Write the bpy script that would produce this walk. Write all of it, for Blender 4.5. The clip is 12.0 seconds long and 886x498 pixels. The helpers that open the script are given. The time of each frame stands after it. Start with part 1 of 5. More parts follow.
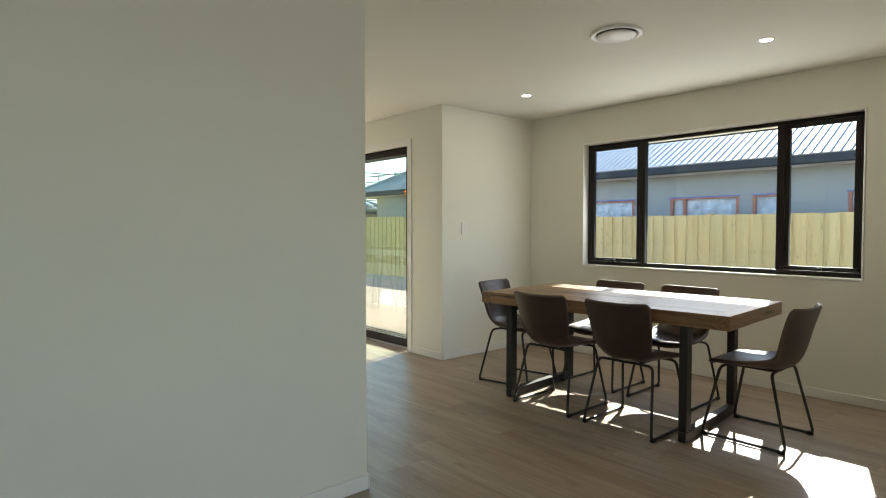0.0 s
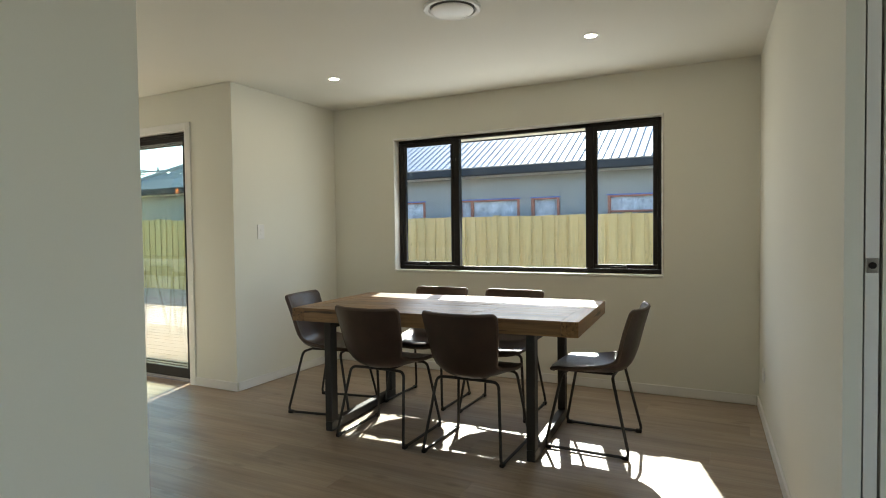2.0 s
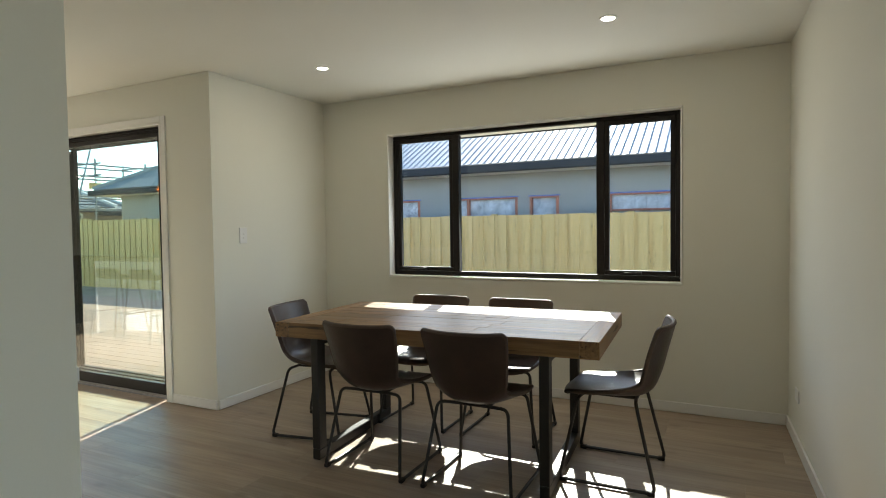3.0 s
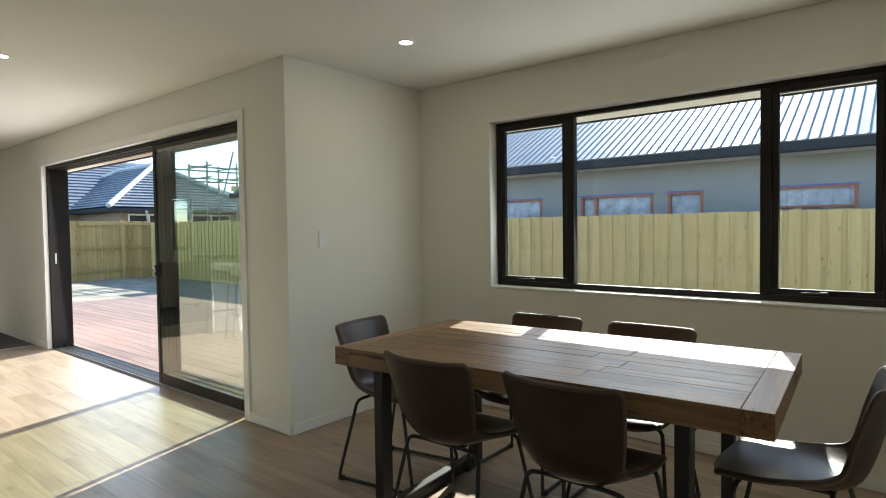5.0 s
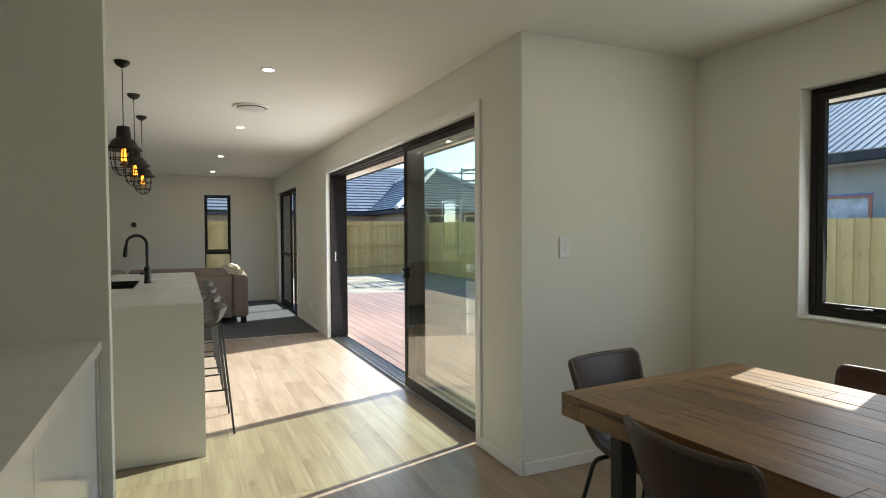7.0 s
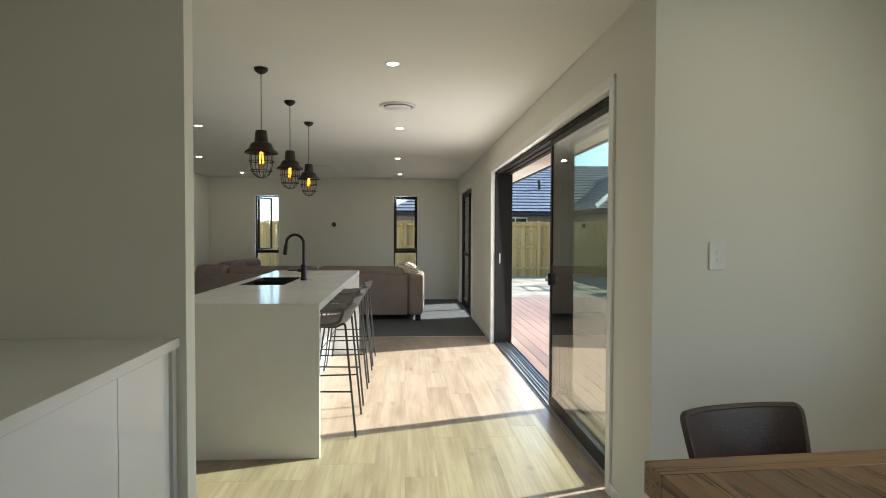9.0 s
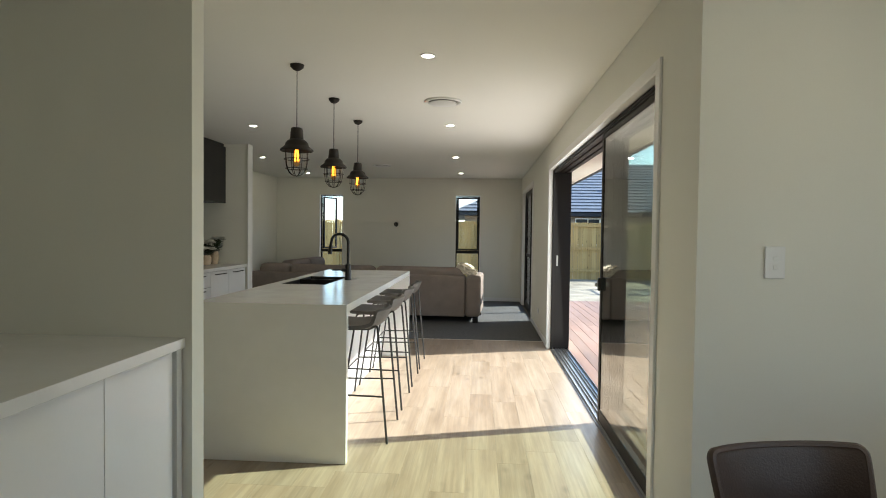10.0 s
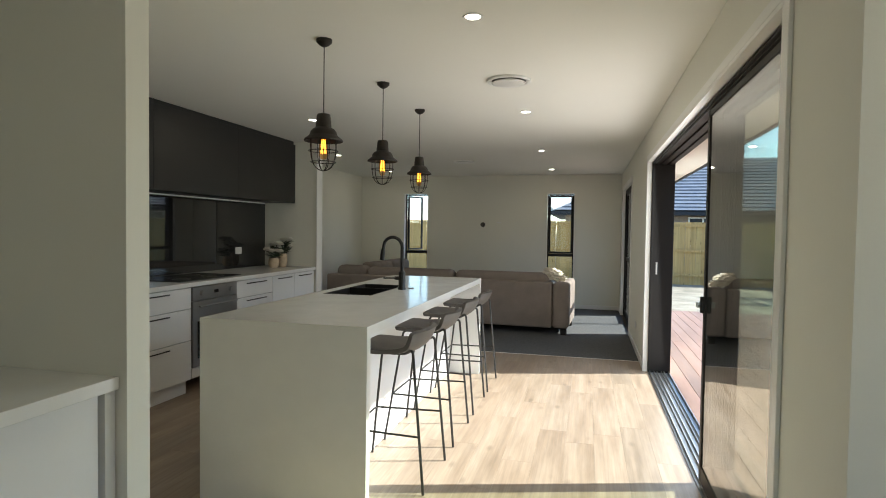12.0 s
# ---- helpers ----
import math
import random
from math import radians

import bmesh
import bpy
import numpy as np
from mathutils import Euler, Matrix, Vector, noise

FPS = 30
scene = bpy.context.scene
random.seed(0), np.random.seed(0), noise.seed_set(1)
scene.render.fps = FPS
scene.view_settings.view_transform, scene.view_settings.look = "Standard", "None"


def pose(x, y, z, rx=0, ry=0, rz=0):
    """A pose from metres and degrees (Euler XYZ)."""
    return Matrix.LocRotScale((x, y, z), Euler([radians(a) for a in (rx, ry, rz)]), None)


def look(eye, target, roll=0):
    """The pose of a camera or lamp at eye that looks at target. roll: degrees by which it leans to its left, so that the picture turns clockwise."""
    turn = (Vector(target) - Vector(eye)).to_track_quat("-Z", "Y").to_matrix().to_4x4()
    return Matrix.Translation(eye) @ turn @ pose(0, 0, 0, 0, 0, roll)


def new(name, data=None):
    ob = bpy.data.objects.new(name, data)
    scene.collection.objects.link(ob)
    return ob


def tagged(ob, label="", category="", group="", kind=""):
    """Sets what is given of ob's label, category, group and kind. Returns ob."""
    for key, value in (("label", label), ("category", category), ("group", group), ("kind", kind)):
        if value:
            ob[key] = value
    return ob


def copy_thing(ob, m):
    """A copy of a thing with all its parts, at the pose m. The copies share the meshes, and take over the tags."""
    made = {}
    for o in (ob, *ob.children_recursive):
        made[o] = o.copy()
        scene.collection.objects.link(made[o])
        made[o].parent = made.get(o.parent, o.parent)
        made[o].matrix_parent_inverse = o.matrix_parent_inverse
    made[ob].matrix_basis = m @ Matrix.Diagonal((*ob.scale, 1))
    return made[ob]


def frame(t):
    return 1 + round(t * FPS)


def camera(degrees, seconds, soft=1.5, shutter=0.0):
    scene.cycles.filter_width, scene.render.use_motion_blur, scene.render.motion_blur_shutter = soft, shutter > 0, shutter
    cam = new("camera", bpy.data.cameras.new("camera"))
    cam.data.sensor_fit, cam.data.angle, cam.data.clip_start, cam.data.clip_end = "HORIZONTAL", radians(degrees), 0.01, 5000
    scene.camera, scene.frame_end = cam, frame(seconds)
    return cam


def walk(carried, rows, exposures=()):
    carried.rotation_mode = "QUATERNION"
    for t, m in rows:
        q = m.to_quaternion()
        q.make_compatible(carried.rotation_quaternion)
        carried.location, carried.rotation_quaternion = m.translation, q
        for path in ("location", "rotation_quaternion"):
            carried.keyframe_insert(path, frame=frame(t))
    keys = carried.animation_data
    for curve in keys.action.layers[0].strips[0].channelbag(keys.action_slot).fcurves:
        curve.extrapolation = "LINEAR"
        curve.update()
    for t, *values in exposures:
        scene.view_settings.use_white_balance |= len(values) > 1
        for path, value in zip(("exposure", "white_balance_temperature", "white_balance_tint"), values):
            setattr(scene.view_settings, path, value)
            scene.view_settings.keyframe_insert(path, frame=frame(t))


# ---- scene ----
cam = camera(75.2, 12.0, soft=1.0)
PATH = [
    (0, (0.275, 0.221, 1.234), (1.592, 1.725, 1.166), -0.0),
    (0.5, (0.327, 0.396, 1.237), (1.809, 1.738, 1.167), -0.2),
    (1, (0.389, 0.565, 1.268), (2.016, 1.726, 1.188), -0.5),
    (1.5, (0.461, 0.722, 1.245), (2.192, 1.721, 1.176), -0.5),
    (2, (0.591, 0.815, 1.232), (2.371, 1.725, 1.17), -0.7),
    (2.5, (0.735, 0.922, 1.26), (2.529, 1.802, 1.188), -0.8),
    (4.5, (1.469, 1.178, 1.296), (3.127, 2.294, 1.223), -0.8),
    (5, (1.639, 1.23, 1.3), (3.186, 2.497, 1.232), -0.8),
    (5.5, (1.782, 1.35, 1.298), (3.199, 2.76, 1.234), -0.6),
    (6, (1.908, 1.468, 1.304), (3.159, 3.027, 1.244), -0.5),
    (6.5, (2.018, 1.552, 1.308), (3.081, 3.246, 1.252), -0.3),
    (7, (2.16, 1.637, 1.334), (2.984, 3.459, 1.274), -0.3),
    (7.5, (2.307, 1.71, 1.33), (2.906, 3.617, 1.271), -0.3),
    (9.5, (2.908, 1.984, 1.342), (2.91, 3.984, 1.284), 0.5),
    (10, (3.016, 2.092, 1.341), (2.889, 4.087, 1.283), 0.7),
    (10.5, (3.08, 2.266, 1.353), (2.848, 4.251, 1.29), 0.5),
    (11, (3.145, 2.469, 1.36), (2.818, 4.441, 1.297), 0.9),
    (11.5, (3.218, 2.645, 1.361), (2.805, 4.601, 1.299), 0.8),
    (12, (3.244, 2.827, 1.374), (2.759, 4.767, 1.309), 0.8),
]
EXPOSURES = [(0.0, 2.52, 6750, 4), (2.5, 2.33, 6750, 4), (5.0, 1.97, 6600, 3), (6.5, 1.90, 6600, 3), (9.5, 1.94, 6600, 3), (12.0, 1.96, 6550, 3)]
walk(cam, [(t, look(eye, target, roll)) for t, eye, target, roll in PATH], EXPOSURES)

# ---- light ----
SUN_WAY = Vector((1.0, 0.300, 0.73)).normalized()
sun = new("sun", bpy.data.lights.new("sun", "SUN"))
sun.data.energy, sun.data.angle, sun.data.color = 3.3, radians(0.5), (1.0, 0.985, 0.965)
sun.matrix_world = look(SUN_WAY * 60, (0, 0, 0))
world = bpy.data.worlds.new("sky")
scene.world = world
world.use_nodes = True
wn = world.node_tree
sky = wn.nodes.new("ShaderNodeTexSky")
sky.sky_type, sky.sun_disc = "NISHITA", False
sky.sun_elevation = math.asin(SUN_WAY.z)
sky.sun_rotation = math.atan2(SUN_WAY.x, SUN_WAY.y)
sky.air_density, sky.dust_density, sky.ozone_density = 0.8, 0.1, 2.5
wn.links.new(sky.outputs[0], wn.nodes["Background"].inputs[0])
wn.nodes["Background"].inputs[1].default_value = 0.14

# the lit downlights of the ceiling
for lx, ly in ((4.13, 1.605), (4.155, 3.55), (2.69, 5.57), (2.71, 7.825), (2.66, 10.24), (2.66, 12.46), (0.70, 7.845), (0.70, 5.585), (-0.15, 10.30), (-0.15, 12.5)):
    lamp = new("downlight_lamp", bpy.data.lights.new("downlight_lamp", "AREA"))
    lamp.data.shape, lamp.data.size, lamp.data.energy, lamp.data.color = "DISK", 0.066, 0.3, (1.0, 0.86, 0.64)
    lamp.matrix_world = pose(lx, ly, 2.3975)
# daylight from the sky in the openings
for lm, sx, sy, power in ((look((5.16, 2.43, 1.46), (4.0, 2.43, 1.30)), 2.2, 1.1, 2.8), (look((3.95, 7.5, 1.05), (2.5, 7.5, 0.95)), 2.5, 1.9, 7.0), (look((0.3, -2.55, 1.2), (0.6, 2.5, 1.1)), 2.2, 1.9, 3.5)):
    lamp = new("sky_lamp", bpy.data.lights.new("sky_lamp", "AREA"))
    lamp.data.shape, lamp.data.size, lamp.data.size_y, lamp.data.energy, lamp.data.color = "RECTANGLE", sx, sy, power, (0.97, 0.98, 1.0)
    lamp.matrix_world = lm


# ---- materials ----
def node_mat(name):
    m = bpy.data.materials.new(name)
    m.use_nodes = True
    nt = m.node_tree
    return m, nt, nt.nodes["Principled BSDF"]


def mapping(nt, scale=(1, 1, 1)):
    tc = nt.nodes.new("ShaderNodeTexCoord")
    mp = nt.nodes.new("ShaderNodeMapping")
    mp.inputs["Scale"].default_value = scale
    nt.links.new(tc.outputs["Object"], mp.inputs[0])
    return mp.outputs[0]


def world_mapping(nt, scale=(1, 1, 1)):
    g = nt.nodes.new("ShaderNodeNewGeometry")
    mp = nt.nodes.new("ShaderNodeMapping")
    mp.inputs["Scale"].default_value = scale
    nt.links.new(g.outputs["Position"], mp.inputs[0])
    return mp.outputs[0]


def noise_tex(nt, vec, scale, detail=4, rough=0.55):
    n = nt.nodes.new("ShaderNodeTexNoise")
    n.inputs["Scale"].default_value, n.inputs["Detail"].default_value, n.inputs["Roughness"].default_value = scale, detail, rough
    if vec is not None:
        nt.links.new(vec, n.inputs["Vector"])
    return n.outputs["Fac"]


def ramp(nt, fac, stops):
    r = nt.nodes.new("ShaderNodeValToRGB")
    while len(r.color_ramp.elements) < len(stops):
        r.color_ramp.elements.new(0.5)
    for el, (p, c) in zip(r.color_ramp.elements, stops):
        el.position, el.color = p, (*c, 1) if len(c) == 3 else c
    nt.links.new(fac, r.inputs[0])
    return r.outputs[0]


def mix_color(nt, fac, a, b, blend="MIX"):
    m = nt.nodes.new("ShaderNodeMix")
    m.data_type, m.blend_type = "RGBA", blend
    for v, s in ((fac, m.inputs[0]), (a, m.inputs[6]), (b, m.inputs[7])):
        if hasattr(v, "links"):
            nt.links.new(v, s)
        elif isinstance(v, (int, float)):
            s.default_value = v
        else:
            s.default_value = (*v, 1)
    return m.outputs[2]


def bump(nt, bsdf, height, strength, dist=0.01):
    b = nt.nodes.new("ShaderNodeBump")
    b.inputs["Strength"].default_value, b.inputs["Distance"].default_value = strength, dist
    nt.links.new(height, b.inputs["Height"])
    nt.links.new(b.outputs[0], bsdf.inputs["Normal"])


def plain(name, color, rough=0.5, metal=0.0, vary=0.06, scale=3.0, fine=60.0, bumps=0.05, spec=0.5, coat=0.0, world_space=False):
    """A surface of one colour with soft large stains, fine grain and a little relief."""
    m, nt, b = node_mat(name)
    vec = world_mapping(nt) if world_space else mapping(nt)
    big, small = noise_tex(nt, vec, scale, 3), noise_tex(nt, vec, fine, 5)
    lo, hi = [max(0, c * (1 - vary)) for c in color], [min(1, c * (1 + vary)) for c in color]
    c1 = ramp(nt, big, [(0.3, lo), (0.7, hi)])
    c2 = ramp(nt, small, [(0.25, [1 - vary * 0.8] * 3), (0.75, [1, 1, 1])])
    nt.links.new(mix_color(nt, 1.0, c1, c2, "MULTIPLY"), b.inputs["Base Color"])
    r = ramp(nt, big, [(0.3, [max(0.02, rough * 0.88)] * 3), (0.7, [min(1, rough * 1.1)] * 3)])
    nt.links.new(r, b.inputs["Roughness"])
    b.inputs["Metallic"].default_value = metal
    b.inputs["Specular IOR Level"].default_value = spec
    b.inputs["Coat Weight"].default_value = coat
    if bumps:
        bump(nt, b, small, bumps, 0.004)
    return m


def glowing(name, color, strength):
    m, nt, b = node_mat(name)
    b.inputs["Base Color"].default_value = (*color, 1)
    b.inputs["Emission Color"].default_value = (*color, 1)
    b.inputs["Emission Strength"].default_value = strength
    return m


def clear_glass(name, tint, gloss=1.0):
    m, nt, b = node_mat(name)
    tr, gl, mx, lw = (nt.nodes.new(k) for k in ("ShaderNodeBsdfTransparent", "ShaderNodeBsdfGlossy", "ShaderNodeMixShader", "ShaderNodeLayerWeight"))
    tr.inputs[0].default_value = (*tint, 1)
    gl.inputs["Roughness"].default_value = 0.0
    lw.inputs["Blend"].default_value = 0.5
    power = nt.nodes.new("ShaderNodeMath")
    power.operation, power.inputs[1].default_value = "POWER", 4.0
    nt.links.new(lw.outputs["Facing"], power.inputs[0])
    mul = nt.nodes.new("ShaderNodeMath")
    mul.operation, mul.inputs[1].default_value, mul.inputs[2].default_value = "MULTIPLY_ADD", 0.7 * gloss, 0.045 * gloss
    nt.links.new(power.outputs[0], mul.inputs[0])
    nt.links.new(mul.outputs[0], mx.inputs[0])
    nt.links.new(tr.outputs[0], mx.inputs[1])
    nt.links.new(gl.outputs[0], mx.inputs[2])
    nt.links.new(mx.outputs[0], nt.nodes["Material Output"].inputs[0])
    return m


def planks_mat(name, stops, grain=(40, 1.6, 40), rough=0.42, streak=0.25, tone=0.16, bumps=0.12, knots=0.0, spec=0.5, cracks=0.0, knot_scale=(7.0, 3.2, 7.0)):
    """Timber or timber-look boards: grain along the piece's y, tone by piece."""
    m, nt, b = node_mat(name)
    info = nt.nodes.new("ShaderNodeObjectInfo")
    tc = nt.nodes.new("ShaderNodeTexCoord")
    add = nt.nodes.new("ShaderNodeVectorMath")
    add.operation = "MULTIPLY_ADD"
    comb = nt.nodes.new("ShaderNodeCombineXYZ")
    for i in range(3):
        nt.links.new(info.outputs["Random"], comb.inputs[i])
    nt.links.new(comb.outputs[0], add.inputs[0])
    add.inputs[1].default_value = (37.0, 91.0, 53.0)
    nt.links.new(tc.outputs["Object"], add.inputs[2])
    mp = nt.nodes.new("ShaderNodeMapping")
    mp.inputs["Scale"].default_value = grain
    nt.links.new(add.outputs[0], mp.inputs[0])
    g = noise_tex(nt, mp.outputs[0], 1.0, 6, 0.62)
    mp2 = nt.nodes.new("ShaderNodeMapping")
    mp2.inputs["Scale"].default_value = (grain[0] * 0.16, grain[1] * 0.7, grain[2] * 0.16)
    nt.links.new(add.outputs[0], mp2.inputs[0])
    g2 = noise_tex(nt, mp2.outputs[0], 1.0, 4, 0.6)
    col = ramp(nt, g2, stops)
    dark = ramp(nt, g, [(0.3, [1 - streak] * 3), (0.62, [1, 1, 1])])
    col = mix_color(nt, 1.0, col, dark, "MULTIPLY")
    tn = ramp(nt, info.outputs["Random"], [(0.0, [1 - tone] * 3), (0.5, [1, 1 - tone * 0.3, 1 - tone * 0.45]), (1.0, [1, 1, 1])])
    col = mix_color(nt, 1.0, col, tn, "MULTIPLY")
    if knots:
        v = nt.nodes.new("ShaderNodeTexVoronoi")
        v.inputs["Scale"].default_value = 1.0
        mp3 = nt.nodes.new("ShaderNodeMapping")
        mp3.inputs["Scale"].default_value = knot_scale
        nt.links.new(add.outputs[0], mp3.inputs[0])
        nt.links.new(mp3.outputs[0], v.inputs["Vector"])
        kf = ramp(nt, v.outputs["Distance"], [(0.06, [1, 1, 1]), (0.19, [0, 0, 0])])
        kk = nt.nodes.new("ShaderNodeMath")
        kk.operation, kk.inputs[1].default_value = "MULTIPLY", knots
        nt.links.new(kf, kk.inputs[0])
        col = mix_color(nt, kk.outputs[0], col, [c * 0.35 for c in stops[0][1]])
    if cracks:
        mp4 = nt.nodes.new("ShaderNodeMapping")
        mp4.inputs["Scale"].default_value = (grain[0] * 1.2, grain[1] * 0.9, grain[2] * 1.2)
        nt.links.new(add.outputs[0], mp4.inputs[0])
        line = ramp(nt, noise_tex(nt, mp4.outputs[0], 1.0, 2, 0.5), [(0.385, [1, 1, 1]), (0.405, [0, 0, 0])])
        area = ramp(nt, noise_tex(nt, add.outputs[0], 3.0, 3), [(0.42, [0, 0, 0]), (0.52, [1, 1, 1])])
        both = nt.nodes.new("ShaderNodeMath")
        both.operation = "MULTIPLY"
        nt.links.new(line, both.inputs[0])
        nt.links.new(area, both.inputs[1])
        both2 = nt.nodes.new("ShaderNodeMath")
        both2.operation, both2.inputs[1].default_value = "MULTIPLY", cracks
        nt.links.new(both.outputs[0], both2.inputs[0])
        col = mix_color(nt, both2.outputs[0], col, (0.03, 0.02, 0.013))
        nail = nt.nodes.new("ShaderNodeTexVoronoi")
        nail.inputs["Scale"].default_value = 9.0
        nt.links.new(add.outputs[0], nail.inputs["Vector"])
        col = mix_color(nt, ramp(nt, nail.outputs["Distance"], [(0.045, [0.9, 0.9, 0.9]), (0.06, [0, 0, 0])]), col, (0.02, 0.014, 0.01))
    nt.links.new(col, b.inputs["Base Color"])
    rr = ramp(nt, g, [(0.3, [rough * 0.85] * 3), (0.7, [min(1, rough * 1.15)] * 3)])
    nt.links.new(rr, b.inputs["Roughness"])
    b.inputs["Specular IOR Level"].default_value = spec
    bump(nt, b, g, bumps, 0.003)
    return m


WALL = plain("wall_paint", (0.79, 0.78, 0.70), 0.75, vary=0.025, scale=0.8, fine=220, bumps=0.05, world_space=True)
CEIL = plain("ceiling_paint", (0.83, 0.825, 0.77), 0.85, vary=0.02, scale=0.7, fine=200, bumps=0.04, world_space=True)
TRIM = plain("trim_enamel", (0.82, 0.81, 0.78), 0.35, vary=0.02, fine=90, bumps=0.02)
ALU = plain("black_aluminium", (0.018, 0.0155, 0.014), 0.5, vary=0.06, fine=60, bumps=0.0, spec=0.25)
STEEL = plain("black_powdercoat", (0.02, 0.019, 0.018), 0.5, vary=0.15, fine=250, bumps=0.06)
FLOOR = planks_mat("oak_vinyl", [(0.25, (0.285, 0.216, 0.154)), (0.5, (0.385, 0.304, 0.227)), (0.8, (0.475, 0.393, 0.308))], grain=(62, 1.7, 62), rough=0.38, streak=0.28, tone=0.13, bumps=0.06, knots=0.35)
JOINT = plain("floor_joint", (0.16, 0.11, 0.07), 0.8)
CARPET = plain("grey_carpet", (0.135, 0.137, 0.14), 0.95, vary=0.2, scale=30, fine=260, bumps=0.8, spec=0.1)
STONE = plain("white_stone", (0.78, 0.775, 0.75), 0.16, vary=0.025, scale=6, fine=400, bumps=0.0)
GLOSSWHITE = plain("white_gloss_board", (0.80, 0.80, 0.79), 0.10, vary=0.015, scale=2, fine=50, bumps=0.0)
BLACKBOARD = plain("black_cabinet_board", (0.012, 0.0115, 0.0115), 0.42, vary=0.1, fine=120, bumps=0.02)
SPLASH = plain("black_splash_glass", (0.02, 0.02, 0.02), 0.02, vary=0.05, bumps=0.0, spec=0.9)
BLACKGLASS = plain("black_ceramic_glass", (0.01, 0.01, 0.011), 0.04, vary=0.05, bumps=0.0)
STAINLESS = plain("stainless_steel", (0.42, 0.41, 0.40), 0.32, 1.0, vary=0.08, fine=200, bumps=0.03)
LEATHER = plain("brown_leather", (0.044, 0.025, 0.018), 0.36, vary=0.3, scale=7, fine=170, bumps=0.25)
THREAD = plain("leather_piping", (0.075, 0.048, 0.036), 0.55, vary=0.2, fine=300, bumps=0.3)
STOOLPAD = plain("grey_shell", (0.085, 0.078, 0.072), 0.5, vary=0.12, scale=8, fine=200, bumps=0.12)
SOFA = plain("taupe_fabric", (0.27, 0.225, 0.20), 0.92, vary=0.1, scale=5, fine=330, bumps=0.5, spec=0.15)
FLUFF = plain("cream_fluff", (0.75, 0.68, 0.56), 0.95, vary=0.12, scale=12, fine=150, bumps=0.6)
TABLEWOOD = planks_mat("reclaimed_timber", [(0.2, (0.19, 0.100, 0.042)), (0.5, (0.32, 0.190, 0.086)), (0.85, (0.43, 0.28, 0.145))], grain=(55, 2.2, 55), rough=0.40, streak=0.5, tone=0.32, bumps=0.5, knots=0.5, cracks=0.75)
DECKWOOD = planks_mat("deck_timber", [(0.2, (0.235, 0.148, 0.114)), (0.5, (0.305, 0.20, 0.157)), (0.85, (0.37, 0.255, 0.205))], grain=(40, 1.5, 40), rough=0.6, streak=0.2, tone=0.22, bumps=0.2)
PALING = planks_mat("treated_pine", [(0.2, (0.63, 0.455, 0.19)), (0.5, (0.75, 0.56, 0.25)), (0.85, (0.82, 0.65, 0.32))], grain=(30, 30, 1.2), rough=0.8, streak=0.16, tone=0.10, bumps=0.25, knots=0.7, spec=0.2, knot_scale=(11.0, 11.0, 5.0))
OLDPALING = planks_mat("older_treated_pine", [(0.2, (0.40, 0.27, 0.105)), (0.5, (0.52, 0.365, 0.15)), (0.85, (0.62, 0.46, 0.21))], grain=(30, 30, 1.2), rough=0.8, streak=0.22, tone=0.24, bumps=0.25, knots=0.8, spec=0.2, knot_scale=(8.0, 8.0, 3.0))
PANE = clear_glass("window_glass", (0.96, 0.963, 0.95), 0.8)
TINTPANE = clear_glass("slider_glass", (0.946, 0.967, 0.926), 1.6)
INNERPANE = clear_glass("inner_slider_glass", (0.949, 0.970, 0.931), 0.2)
GRAVEL = plain("pale_gravel", (0.37, 0.335, 0.265), 0.95, vary=0.32, scale=1.6, fine=22, bumps=1.0, spec=0.1, world_space=True)
SOFFIT = plain("soffit_board", (0.82, 0.79, 0.72), 0.8, vary=0.03)
RENDERWALL = plain("grey_render", (0.33, 0.335, 0.325), 0.9, vary=0.06, scale=1.2, fine=80, bumps=0.2)
METALROOF = plain("roof_steel", (0.29, 0.31, 0.34), 0.6, 0.0, vary=0.05, scale=1.0, fine=60, bumps=0.02, spec=0.4)
FASCIA = plain("dark_fascia", (0.022, 0.024, 0.028), 0.55, vary=0.1, spec=0.3)
PLASTIC = plain("white_plastic", (0.80, 0.80, 0.78), 0.3, vary=0.02, fine=60, bumps=0.0)
FITTING = plain("bronze_black_iron", (0.030, 0.024, 0.020), 0.55, 0.4, vary=0.2, fine=120, bumps=0.15)
SILLALU = plain("grey_aluminium", (0.26, 0.27, 0.29), 0.32, 0.55, vary=0.08, fine=150, bumps=0.02)
LAMPGLOW = glowing("downlight_led", (1.0, 0.93, 0.82), 9.0)


# ---- building blocks ----
def bm_new():
    return bmesh.new()


def box(bm, x0, x1, y0, y1, z0, z1, bevel=0.0, seg=1):
    r = bmesh.ops.create_cube(bm, size=1.0, matrix=Matrix.LocRotScale(((x0 + x1) / 2, (y0 + y1) / 2, (z0 + z1) / 2), None, (abs(x1 - x0), abs(y1 - y0), abs(z1 - z0))))
    if bevel:
        edges = list({e for v in r["verts"] for e in v.link_edges})
        bmesh.ops.bevel(bm, geom=edges, offset=bevel, segments=seg, affect="EDGES", profile=0.5)
    return r["verts"]


def prism(bm, ring, z0, z1):
    """An upright prism over a ring of plan points, anticlockwise."""
    lo = [bm.verts.new((x, y, z0)) for x, y in ring]
    hi = [bm.verts.new((x, y, z1)) for x, y in ring]
    bm.faces.new(lo[::-1])
    bm.faces.new(hi)
    for i in range(len(ring)):
        j = (i + 1) % len(ring)
        bm.faces.new((lo[i], lo[j], hi[j], hi[i]))


